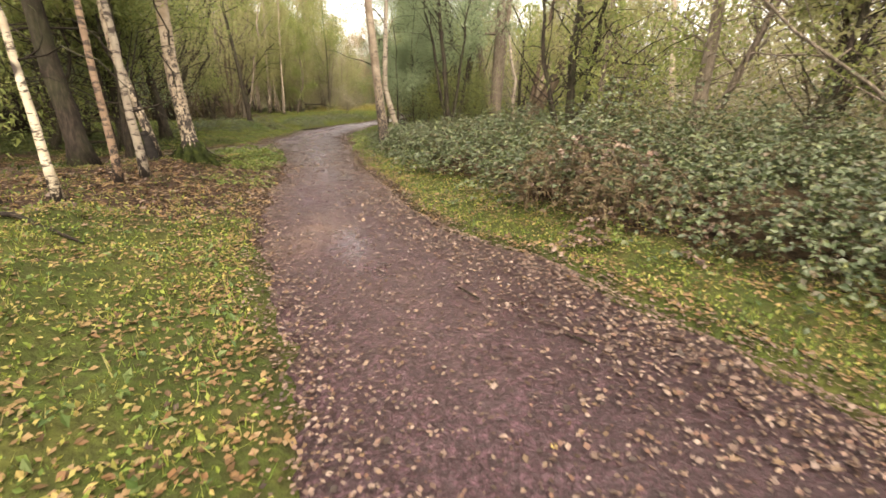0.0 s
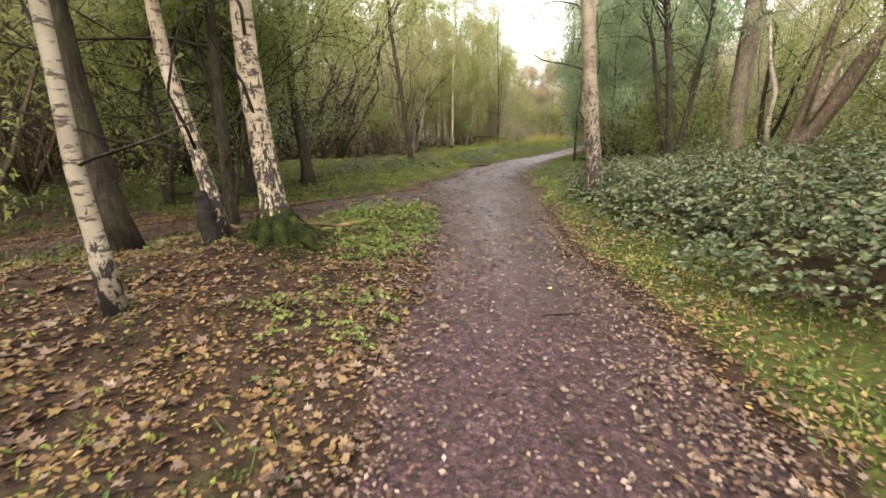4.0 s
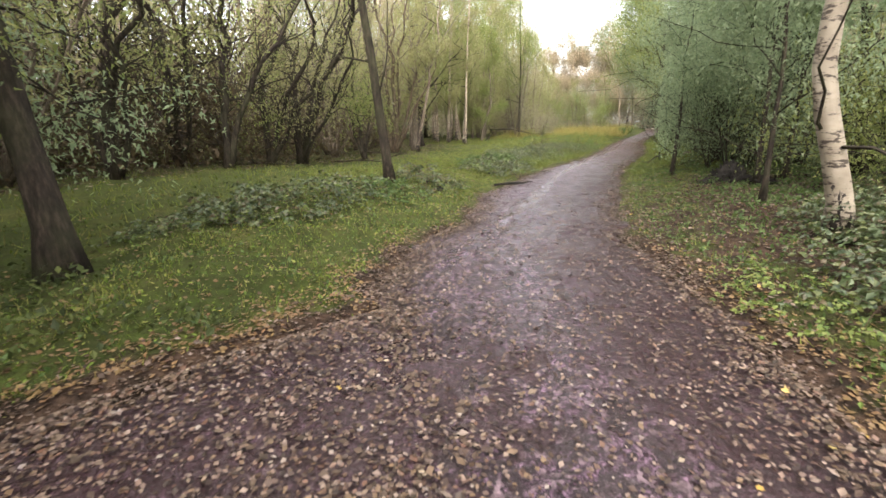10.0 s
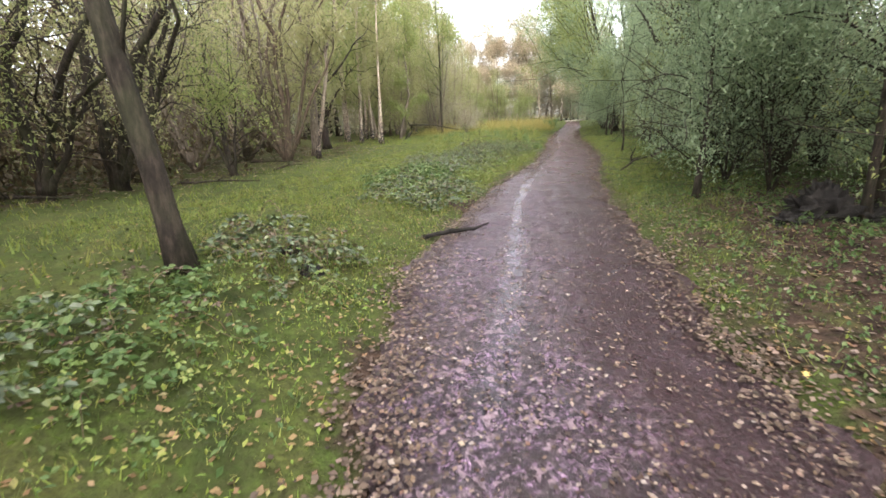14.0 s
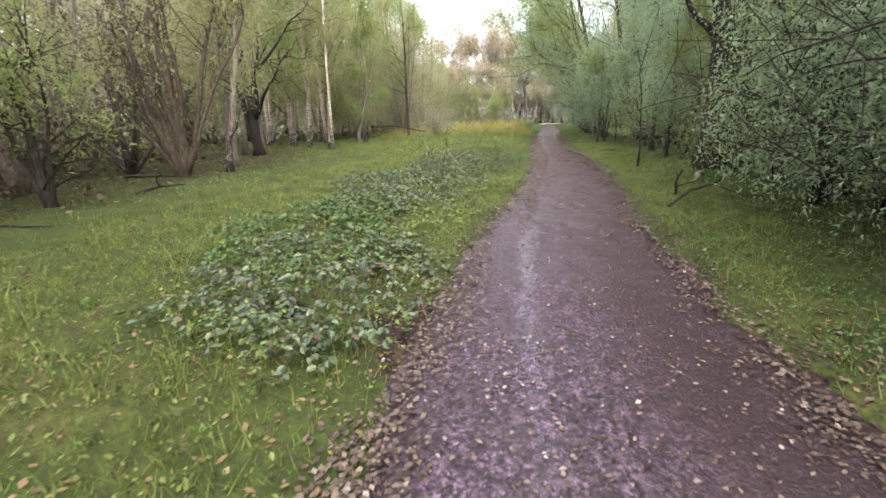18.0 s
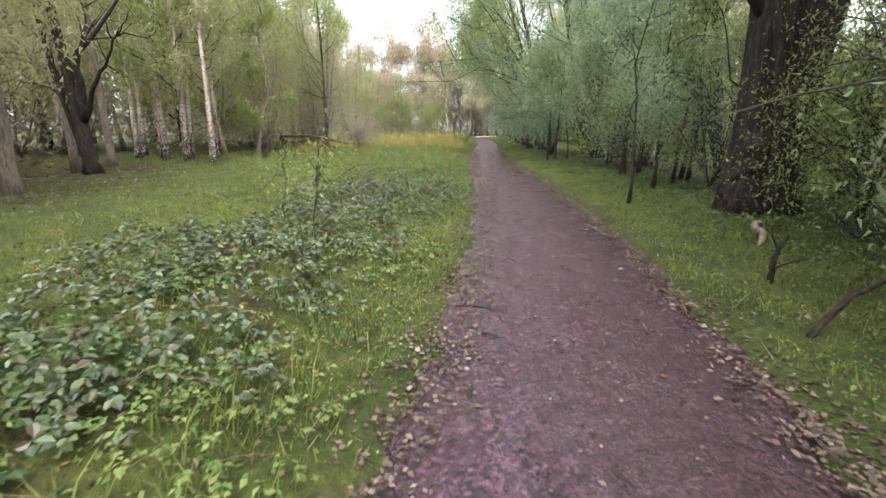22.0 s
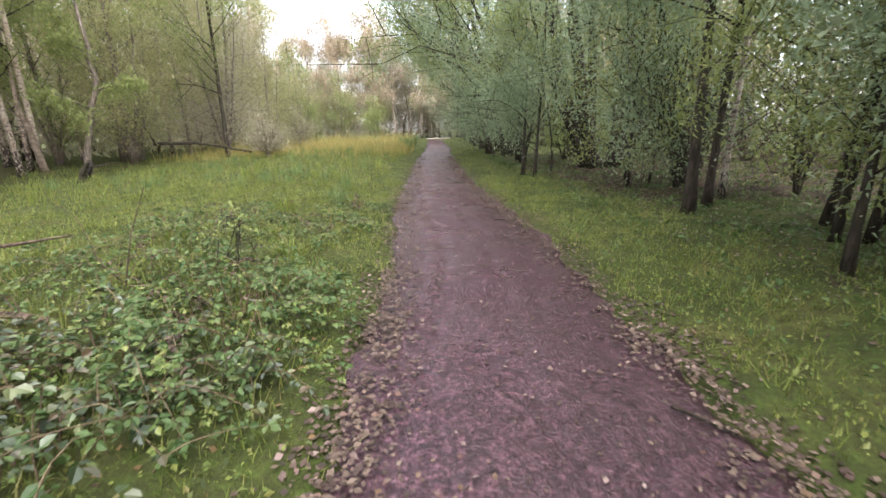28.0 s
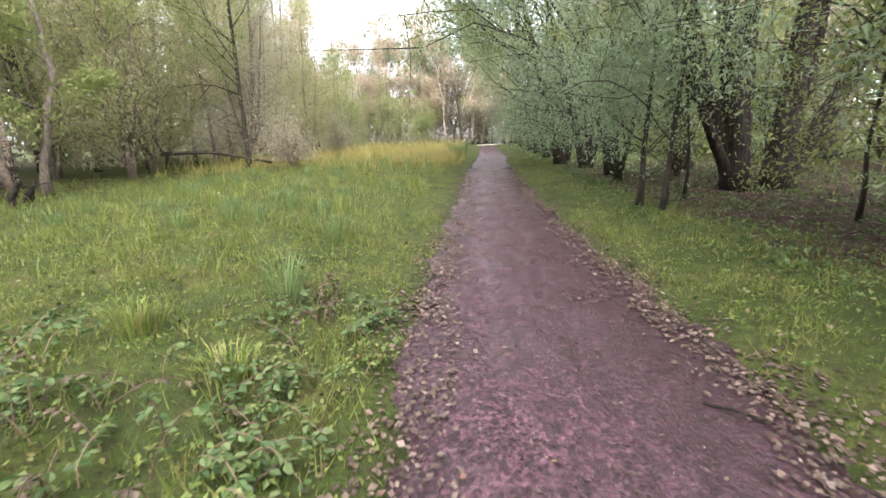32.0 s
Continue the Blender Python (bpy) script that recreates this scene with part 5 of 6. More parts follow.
# soft herbs at the foot of the mossy birch and on the verges
for x, y, rx, ry, h, k in ((-4.2, 11.3, 0.65, 0.75, 0.20, 1500), (-4.6, 12.3, 0.7, 0.7, 0.16, 1300), (-3.9, 10.75, 0.35, 0.35, 0.14, 500), (-3.2, 8.9, 0.4, 0.4, 0.12, 320), (-2.4, 15.5, 0.5, 0.8, 0.15, 700), (-2.9, 17.6, 0.45, 0.9, 0.14, 700), (2.6, 6.3, 0.5, 0.5, 0.14, 400), (-7.5, 30.0, 0.45, 0.9, 0.15, 800), (-7.2, 33.0, 0.5, 1.0, 0.16, 900)):
    bramble(x, y, rx, ry, h, int(k * 1.0), leaf=HERB, size=0.04, canes=8, name="herb_patch", label="low patch of bright green ground-cover leaves", core=False)

for x, y, rx, ry, h, k, lf in ((-7.1, 36.6, 0.55, 0.9, 0.26, 1100, NETTLE), (-7.7, 35.1, 0.8, 0.8, 0.3, 1300, BRAMBLE), (-6.85, 38.2, 0.45, 0.9, 0.3, 1000, NETTLE), (-8.9, 37.2, 0.9, 1.0, 0.4, 1500, BRAMBLE), (-7.3, 34.2, 0.5, 0.6, 0.2, 700, NETTLE)):
    bramble(x, y, rx, ry, h, int(k * 0.6), leaf=lf, size=0.046, canes=30, core=False, label="straggling low bramble and nettle in the grass")
bramble(-4.75, 12.9, 0.62, 0.55, 0.22, 900, leaf=HERB, size=0.06, canes=6, name="herb_patch", label="bright green leafy herbs between the two paths", core=False)
bramble(-4.3, 12.0, 0.5, 0.5, 0.18, 500, leaf=NETTLE, size=0.055, canes=6, name="herb_patch", label="bright green leafy herbs beside a mossy log", core=False)

# ---- litter, grass and small things ----


def lie(x, y):
    """Height of the surface that a leaf lies on."""
    d = outside(x, y)
    return np.where(d < 0.02, np.maximum(rise(x, y), 0.022 - 0.04 * step(-0.12, 0.02, d) + 0.010 * waves(x, y, 0.31)), rise(x, y))


def fallen(name, x, y, size, material, label, lobed=False):
    """Leaves lying on the ground, curled and tilted; lobed: broad five-pointed leaves."""
    z = lie(x, y) + 0.006 + 0.012 * rng.random(len(x))
    c = np.stack([x, y, z], -1)
    k = len(c)
    a = rng.random(k) * 6.283
    d = np.stack([np.cos(a), np.sin(a), 0.22 * rng.normal(size=k)], -1)
    w = np.stack([-np.sin(a), np.cos(a), 0.26 * rng.normal(size=k)], -1)
    L = size * (0.45 + 0.85 * rng.random((k, 1)))
    if lobed:
        lift = np.stack([np.zeros(k), np.zeros(k), 0.05 + 0.25 * rng.random(k)], -1) * L
        ring = [(-0.5, 0, 0), (-0.22, 0.30, 0.3), (-0.28, 0.58, 0.9), (0.02, 0.30, 0.2), (0.30, 0.48, 0.8), (0.24, 0.16, 0.1), (0.62, 0.0, 0.3)]
        right = [c + d * L * p + w * L * q + lift * u for p, q, u in ring]
        left = [c + d * L * p - w * L * q + lift * u for p, q, u in ring[1:-1]]
        v = np.stack(right + left, 1).reshape(-1, 3)
        i = np.arange(k)[:, None] * 12
        f = np.concatenate([i + j for j in ([0, 1, 2, 3], [0, 3, 4, 5], [0, 5, 6, 11], [0, 11, 10, 9], [0, 9, 8, 7])], 1).reshape(-1, 4)
        return tagged(new(name, quads(name, v, f, material)), label, "fallen leaves", kind="stuff")
    cup = np.stack([np.zeros(k), np.zeros(k), 0.10 * rng.random(k)], -1) * L
    v = np.stack([c - d * L * 0.5, c + w * L * 0.36 + cup, c + d * L * 0.5, c - w * L * 0.36 + cup], 1).reshape(-1, 3)
    me = quads(name, v, np.arange(4 * k).reshape(-1, 4), material)
    return tagged(new(name, me), label, "fallen leaves", kind="stuff")


def scatter(k, x0, x1, y0, y1, weight):
    x, y = x0 + (x1 - x0) * rng.random(k), y0 + (y1 - y0) * rng.random(k)
    m = rng.random(k) < weight(x, y)
    return x[m], y[m]


def leaf_weight(x, y):
    d = outside(x, y)
    u = (x - edge_left(y)) / np.maximum(0.5, edge_right(y) - edge_left(y))
    clump = 0.55 + 0.45 * waves(x, y, 0.4)
    on = (0.26 + 0.65 * step(0.5, 0.85, u) + 0.6 * step(0.22, 0.0, u)) * (0.08 + 0.92 * step(25, 11, y)) * clump
    edge = 0.9 * step(0.7 + 0.5 * step(9, 12, y) * step(20, 15, y), 0.0, np.abs(d) + 0.15 * waves(x, y, 0.4)) * (0.10 + 0.9 * step(24, 14, y))
    off = 0.42 * litter_amount(x, y) * step(22, 12, y) * np.clip(0.6 + 0.6 * waves(x, y, 0.2) + 0.3 * waves(x, y + 3, 0.55), 0.1, 1.2) + (0.24 + 0.28 * waves(x, y, 0.45)) * step(3.4, 0.3, d) * step(20, 10, y) + 0.05
    return np.clip(np.where(d < 0, on + edge * 0.6, np.maximum(off, edge * 0.8)), 0, 1)


x, y = scatter(440000, -9.5, 4.2, 1.0, 27, leaf_weight)
off = outside(x, y) > 0.12 + 0.2 * waves(x, y, 0.2)
fallen("leaf_litter", x[~off], y[~off], 0.033, LITTER, "brown and tan fallen birch leaves on damp ground")
fallen("leaf_litter", x[off], y[off], 0.043, VERGE_LEAF, "ochre and brown birch leaves sunk in mossy grass")
x, y = scatter(40000, -9, -2, 27, 60, lambda x, y: leaf_weight(x, y) * 0.6)
fallen("leaf_litter", x, y, 0.045, LITTER, "sparse brown fallen leaves along the path edges")
x, y = scatter(1900, -9.5, 4.2, 1.0, 30, lambda x, y: leaf_weight(x, y) * 0.35)
fallen("yellow_leaf_litter", x, y, 0.034, YELLOW, "bright yellow fallen leaves scattered on the path", True)


x, y = scatter(90000, -7.4, 3.5, 0.8, 46, lambda x, y: np.where(outside(x, y) < -0.03, 0.35 + 0.65 * step(-0.5, 0.0, outside(x, y)), 0.0))
fallen("path_debris", x, y, 0.024, DEBRIS, "dark crumbs of leaf, bark and grit on the path")
x, y = scatter(20000, -7.4, -3.4, 27, 60, lambda x, y: np.where(np.abs(outside(x, y) + 0.15) < 0.25, 0.9, 0.0))
fallen("path_debris", x, y, 0.03, DEBRIS, "dark rotting leaves along the path edges")


x, y = scatter(190000, -7.4, 3.5, 1.5, 42, lambda x, y: np.where(outside(x, y) < -0.03, (0.25 + 0.6 * step(6, 12, y)) * (0.2 + 0.8 * step(30, 24, y)) * (0.6 + 0.4 * waves(x, y, 0.3)) * (1 - 0.5 * step(0.5, 0.75, (x - edge_left(y)) / (edge_right(y) - edge_left(y))) * step(12, 16, y)), 0.0))
fallen("leaf_litter", x, y, 0.03, LITTER, "small torn leaf fragments trodden into the path")
x, y = scatter(9500, -7.2, -2.3, 5.5, 12.2, lambda x, y: np.where(outside(x, y) > -0.1, (0.25 + 0.75 * litter_amount(x, y)) * np.clip(0.42 + 0.6 * waves(x, y, 0.21) + 0.4 * waves(x + 2, y, 0.5), 0.02, 1), 0.1))
part_of = rng.random(len(x)) < 0.72
fallen("leaf_litter", x[part_of], y[part_of], 0.062, LITTER, "large brown lobed leaves below the birches", True)
fallen("leaf_litter", x[~part_of], y[~part_of], 0.060, VERGE_LEAF, "large tan lobed leaves below the birches", True)


x, y = scatter(34000, -7.6, 3.5, 1.5, 29, lambda x, y: np.where(outside(x, y) < -0.03, (0.1 + 0.9 * step(8, 13, y)) * step(29, 22, y) * np.clip(0.45 + 0.6 * waves(x, y, 0.35), 0.05, 1) * (1 - 0.75 * step(0.5, 0.75, (x - edge_left(y)) / (edge_right(y) - edge_left(y))) * step(12, 16, y)), 0.0))
fallen("leaf_litter", x, y, 0.032, PALE_LEAF, "small pale wet leaves lying face down on the path")
x, y = scatter(9000, -12, -4.5, 2, 16.5, lambda x, y: np.where(np.abs(x - np.interp(y, SIDE_Y, SIDE_X)) < 1.0, 0.9, 0.0))
fallen("leaf_litter", x, y, 0.05, DEBRIS, "dark wet leaves on the side path")
x, y = scatter(9000, -1.5, 4.5, 1.0, 9, lambda x, y: np.where(outside(x, y) < 0.3, step(0.35, 0.8, (x - edge_left(y)) / (edge_right(y) - edge_left(y))), 0.0))
fallen("leaf_litter", x, y, 0.042, LITTER, "curled brown leaves drifted over half the path", True)
x, y = scatter(2600, -5.2, -3.2, 10.2, 13, lambda x, y: np.where(outside(x, y) > -0.1, 0.6, 0.0))
fallen("leaf_litter", x, y, 0.052, LITTER, "brown leaves caught among low herbs", True)


x, y = scatter(26000, -12.5, -4.5, 4, 17, lambda x, y: np.where(np.abs(outside(x, y)) < 0.8, 0.75 * step(0.8, 0.2, np.abs(outside(x, y))), 0.0) * (x < -4.4))
fallen("leaf_litter", x, y, 0.05, LITTER, "brown leaves drifted along the side path")


def blades(name, x, y, tall, wide, material, label, category="grass"):
    k = len(x)
    z = rise(x, y) - 0.01
    a = rng.random(k) * 6.283
    hgt = tall * (0.45 + 0.8 * rng.random(k)) * (0.85 + 0.8 * np.clip(waves(x, y, 0.11) + 0.7 * waves(x, y, 0.37), -0.8, 1.3))
    bx, by = np.cos(a) * wide, np.sin(a) * wide
    lx, ly = rng.normal(size=k) * 0.45 * hgt, rng.normal(size=k) * 0.45 * hgt
    p = np.stack([x, y, z], -1)
    o = np.zeros(k)
    b = np.stack([bx, by, o], -1)
    mid = p + np.stack([lx * 0.35, ly * 0.35, hgt * 0.6], -1)
    tip = p + np.stack([lx, ly, hgt], -1)
    if np.max(tall) < 0.1:
        v = np.stack([p - b, p + b, tip], 1).reshape(-1, 3)
        return tagged(new(name, quads(name, v, np.arange(3 * k).reshape(-1, 3), material)), label, category, kind="stuff")
    v = np.stack([p - b, p + b, mid + b * 0.7, mid - b * 0.7, tip + b * 0.12, tip - b * 0.12], 1).reshape(-1, 3)
    i = np.arange(k)[:, None] * 6
    f = np.concatenate([i + [0, 1, 2, 3], i + [3, 2, 4, 5]], 1).reshape(-1, 4)
    return tagged(new(name, quads(name, v, f, material)), label, category, kind="stuff")


def turf_weight(x, y):
    # thinned on the right, where darker cover carries the tree shade
    return np.clip(step(-0.06, 0.26, outside(x, y) + 0.12 * waves(x, y, 0.13) + 0.14 * waves(x, y, 0.33)) * (1.05 - 1.0 * litter_amount(x, y)) * (0.62 + 0.38 * waves(x, y, 0.5)) * np.where((x > edge_right(y)) & (y > 12), 0.45 + 0.55 * step(23, 28, y), 1.0), 0, 1)


def cover(name, x, y, size, material, label, low=0.01, high=0.05):
    """Tiny leaves of moss, clover and herbs close over the soil."""
    c = np.stack([x, y, rise(x, y) + low + (high - low) * rng.random(len(x))], -1)
    return tagged(new(name, leaves(name, c, size, material, 0.0, 0.55)), label, "ground cover", kind="stuff")


x, y = scatter(150000, -9, 4, 1.2, 22, turf_weight)
blades("grass", x, y, 0.07, 0.0045, GRASS, "short bright green mossy grass beside the path")
x, y = scatter(230000, -12, -1.5, 22, 48, turf_weight)
blades("grass", x, y, 0.09, 0.005, MEADOW, "short bright green mossy grass beside the path")
x, y = scatter(70000, -20, -0.5, 44, 72, turf_weight)
blades("grass", x, y, np.where(x < edge_left(y) - 0.8, 0.17, 0.06), 0.008, MEADOW, "soft green meadow grass in the woodland clearing")
x, y = scatter(12000, -10.2, -6.4, 25, 41, lambda x, y: turf_weight(x, y) * np.clip(0.3 + 0.9 * waves(x, y, 0.4), 0, 1))
blades("long_grass", x, y, 0.2, 0.005, MEADOW, "long soft grass growing through low brambles")
x, y = scatter(22000, -17, -9, 16, 46, turf_weight)
blades("grass", x, y, 0.09, 0.012, MEADOW, "meadow grass at the wood's edge")
x, y = scatter(60000, -19, -5.5, 56, 100, lambda x, y: turf_weight(x, y) * step(0.3, 1.2, outside(x, y)) * step(56, 64, y) * np.clip(0.45 + 0.8 * waves(x, y, 2.2), 0.05, 1))
blades("tall_grass", x, y, 0.62, 0.012, STRAW, "tall straw-coloured moor grass in the clearing")
x, y = scatter(90000, -8.5, 4, 1.2, 22, turf_weight)
cover("ground_cover", x, y, 0.034, GRASS, "mossy green ground cover on the verges")
x, y = scatter(90000, -11, -1.5, 22, 46, turf_weight)
cover("ground_cover", x, y, 0.028, MEADOW, "mossy green ground cover on the verges")
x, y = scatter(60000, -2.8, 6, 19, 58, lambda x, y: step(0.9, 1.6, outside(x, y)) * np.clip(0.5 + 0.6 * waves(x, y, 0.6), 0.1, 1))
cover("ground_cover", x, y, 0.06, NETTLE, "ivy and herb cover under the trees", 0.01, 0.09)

x, y = scatter(120000, -8.5, 4, 1.2, 24, lambda x, y: turf_weight(x, y) * np.clip(1.6 * waves(x, y, 0.11) + 0.9 * waves(x, y, 0.33) - 0.35, 0, 1))
cover("ground_cover", x, y, 0.042, NETTLE, "clumps of small dark herbs in the moss", 0.02, 0.08)
x, y = scatter(110000, -12, -6, 16, 48, lambda x, y: turf_weight(x, y) * np.clip(1.7 * waves(x, y, 0.09) + 1.1 * waves(x + 5, y, 0.29) - 0.45, 0, 1))
cover("ground_cover", x, y, 0.034, MOSS_LEAF, "clumps of small dark herbs in the meadow moss", 0.02, 0.08)
x, y = scatter(15000, -12, -5.6, 13, 40, lambda x, y: turf_weight(x, y) * np.clip(0.4 + 0.8 * waves(x, y, 0.6), 0.03, 1))
fallen("leaf_litter", x, y, 0.04, VERGE_LEAF, "scattered brown leaves sunk in the meadow moss")
x, y = scatter(80000, -12, -1.5, 22, 48, lambda x, y: turf_weight(x, y) * np.clip(1.6 * waves(x, y, 0.12) + 0.9 * waves(x, y, 0.37) - 0.35, 0, 1))
cover("ground_cover", x, y, 0.034, HERB, "clumps of small pale herbs in the grass", 0.02, 0.09)
x, y = scatter(30000, -4.6, 1.5, 18, 60, lambda x, y: np.where(x > edge_right(y), step(0.1, 0.5, outside(x, y)) * np.clip(0.4 + 0.7 * waves(x, y, 0.25), 0.05, 1) * (0.12 + 0.88 * step(1.0, 2.2, outside(x, y))), 0.0))
fallen("leaf_litter", x, y, 0.046, LITTER, "brown fallen leaves under the overhanging trees")
x, y = scatter(110000, -7.8, -3.0, 14, 60, lambda x, y: 0.9 * step(0.34, 0.05, np.abs(outside(x, y) + 0.12 + 0.10 * waves(x, y, 0.35))))
y2 = 13 + 40 * rng.random(46000) ** 1.1
x2 = np.where(rng.random(46000) < 0.5, edge_left(y2) + 0.06 + 0.17 * rng.normal(size=46000), edge_right(y2) - 0.04 + 0.19 * rng.normal(size=46000))
keep = rng.random(46000) < np.clip(0.30 + 0.75 * waves(x2, y2, 0.45), 0.04, 1)
x, y = np.concatenate([x, x2[keep]]), np.concatenate([y, y2[keep]])
half = rng.random(len(x)) < 0.84
fallen("leaf_litter", x[half], y[half], 0.04, DEBRIS, "dark rotting leaf mould along the path's rim")
fallen("leaf_litter", x[~half], y[~half], 0.044, LITTER, "brown leaves drifted along the path's rim")

x, y = scatter(40000, -24, -11.5, 8, 44, lambda x, y: litter_amount(x, y) * np.clip(0.6 + 0.5 * waves(x, y, 0.8), 0.1, 1))
fallen("leaf_litter", x, y, 0.09, LITTER, "brown leaf litter on the floor of the wood")

# leaves darker than the grass, also put here for the trees' shade
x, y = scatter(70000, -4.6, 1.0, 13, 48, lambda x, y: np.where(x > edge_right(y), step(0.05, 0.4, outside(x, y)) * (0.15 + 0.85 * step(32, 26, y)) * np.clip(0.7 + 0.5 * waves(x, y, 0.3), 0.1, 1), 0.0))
cover("ground_cover", x, y, 0.04, NETTLE, "dark green ivy and herbs that also stand in for tree shade on the verge", 0.01, 0.09)
x, y = scatter(16000, -4.4, 0.5, 12, 27, lambda x, y: np.where(x > edge_right(y), step(-0.1, 0.2, outside(x, y)) * np.clip(0.55 + 0.6 * waves(x, y, 0.35), 0.05, 1), 0.0))
fallen("leaf_litter", x, y, 0.05, LITTER, "brown and yellow leaves strewn on the shaded verge")
x, y = scatter(50000, -7, 4, 1.2, 15, lambda x, y: turf_weight(x, y) * np.clip(0.5 + 0.7 * waves(x, y, 0.28), 0, 1))
cover("ground_cover", x, y, 0.03, STRAW, "yellowing moss and dead grass on the verge", 0.01, 0.05)

x, y = scatter(26000, -7.2, -2.0, 5.2, 11.5, lambda x, y: np.where(outside(x, y) > 0.05, litter_amount(x, y) * np.clip(1.5 * waves(x + 4, y, 0.3) - 0.35, 0, 1), 0.0))
cover("ground_cover", x, y, 0.028, MOSS_LEAF, "dark green moss cushions between fallen leaves", 0.005, 0.03)
# low plants in a dark leaf colour that also carries the hazels' shade
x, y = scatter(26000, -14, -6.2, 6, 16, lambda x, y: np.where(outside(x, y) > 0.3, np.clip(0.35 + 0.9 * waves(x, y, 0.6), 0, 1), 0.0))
cover("ground_cover", x, y, 0.06, MOSS_LEAF, "low plants under the hazels, darkened to stand in for shade", 0.02, 0.16)

# ---- single things on the ground ----


def stick(pts, radii, material, name, label, category="branch", sides=7, forks=()):
    """A fallen or standing branch; forks are (share along, way, length, radius)."""
    pts = np.asarray(pts, float)
    o = pts[0].copy()
    t = np.linspace(0, 1, max(6, 4 * len(pts)))
    line = np.stack([np.interp(t, np.linspace(0, 1, len(pts)), pts[:, k]) for k in range(3)], -1) - o
    line[1:-1] += rng.normal(size=(len(t) - 2, 3)) * min(0.012, 0.16 * max(radii))
    root = thing(name, *o, label, category)
    w = Wood()
    w.tube(line, np.interp(t, np.linspace(0, 1, len(radii)), radii), sides, 0.06)
    part("stem", w.mesh("stem", material), root)
    for q, way, length, r in forks:
        f = Wood()
        f.tube(wander(along(line, [q])[0], way, length, 6, 0.16), np.linspace(r, r * 0.3, 7), 5, 0.05)
        part("side_branch", f.mesh("side_branch", material), root)
    return root


def g(x, y, up=0.0):
    return (x, y, float(lie(np.array([x]), np.array([y]))[0]) + up)


stick([g(-7.25, 24.0, 0.03), g(-6.95, 24.3, 0.05), g(-6.65, 24.45, 0.05), g(-6.5, 24.8, 0.05)], (0.03, 0.032, 0.022, 0.010), CHAR, "fallen_branch", "wet black curved branch on the path's edge")
stick([g(-5.2, 5.6, 0.05), g(-4.5, 5.44, 0.05), g(-3.7, 5.30, 0.06), g(-2.93, 5.13, 0.03)], (0.034, 0.032, 0.026, 0.012), BARK_WET, "fallen_branch", "thin dark fallen branch on mossy grass")
stick([(-4.95, 10.72, 0.20), (-4.7, 11.04, 0.25), (-4.5, 11.32, 0.28), (-4.42, 11.56, 0.24), (-4.28, 11.78, 0.12)], (0.034, 0.032, 0.028, 0.022, 0.014), LOG, "fallen_branch", "mossy yellow-brown log lying over low herbs", forks=((0.7, (0.4, 0.3, 0.1), 0.35, 0.012),))
stick([g(-5.4, 10.5, 0.05), g(-4.7, 11.0, 0.12), g(-4.3, 11.1, 0.06)], (0.025, 0.022, 0.012), BARK_BROWN, "fallen_branch", "dead branch on leaf litter below a birch")
stick([g(-10.5, 13.1, 0.1), g(-9.4, 13.2, 0.2), g(-8.3, 13.7, 0.12)], (0.05, 0.04, 0.02), BARK_DARK, "fallen_branch", "dark fallen bough beside the side path", forks=((0.4, (0.2, 0.3, 0.7), 0.9, 0.025), (0.7, (0.2, -0.3, 0.5), 0.6, 0.02)))
stick([g(-11.5, 15.5, 0.1), g(-10.6, 15.0, 0.3), g(-9.8, 14.9, 0.15)], (0.05, 0.04, 0.02), BARK_DARK, "fallen_branch", "dark tangled bough under the trees", forks=((0.3, (0.2, -0.3, 0.7), 1.1, 0.025), (0.6, (-0.4, -0.3, 0.5), 0.8, 0.02)))
for x, y, l, a in ((-6.2, 31.7, 0.42, -0.25), (-6.15, 31.2, 0.16, -0.6), (-5.95, 43.6, 0.35, 0.3), (-4.25, 42.2, 0.3, -0.6), (1.3, 3.9, 0.22, -0.8), (0.6, 4.6, 0.25, -0.9), (-6.85, 28.4, 0.28, 1.6), (-6.7, 29.3, 0.2, 1.9), (-4.6, 29.7, 0.2, -0.3), (-4.35, 29.3, 0.2, -0.5), (-4.7, 30.6, 0.15, 0.1), (-5.4, 35.4, 0.2, 0.5), (-6.1, 36.2, 0.25, -0.1), (-3.0, 7.2, 0.5, 0.7), (-4.25, 37.2, 0.3, -0.9), (-4.4, 21.8, 0.3, 1.2), (-1.6, 9.6, 0.3, 0.4), (-5.9, 19.4, 0.2, 0.2)):
    dx, dy = l / 2 * math.cos(a), l / 2 * math.sin(a)
    stick([g(x - dx, y - dy, 0.012), g(x, y, 0.016), g(x + dx, y + dy, 0.012)], (0.009, 0.008, 0.005), BARK_WET, "twig", "short dark twig lying on the path", "twig", 5)
stick([g(-2.25, 34.35, 0.12), g(-2.42, 34.15, 0.16), g(-2.5, 33.85, 0.07), g(-2.72, 33.55, 0.04)], (0.055, 0.05, 0.045, 0.03), DEADWOOD, "fallen_branch", "pale barkless crooked branch in the grass")
stick([g(-3.85, 31.25, 0.0), g(-3.5, 31.4, 0.22), g(-3.0, 31.6, 0.32), g(-2.7, 31.7, 0.75), g(-2.6, 31.8, 1.2)], (0.025, 0.022, 0.02, 0.016, 0.01), BARK_DARK, "dead_bough", "bare dark bough arching up from the verge", forks=((0.45, (0.5, -0.4, -0.1), 0.7, 0.012), (0.7, (0.4, 0.3, 0.8), 0.7, 0.012)))
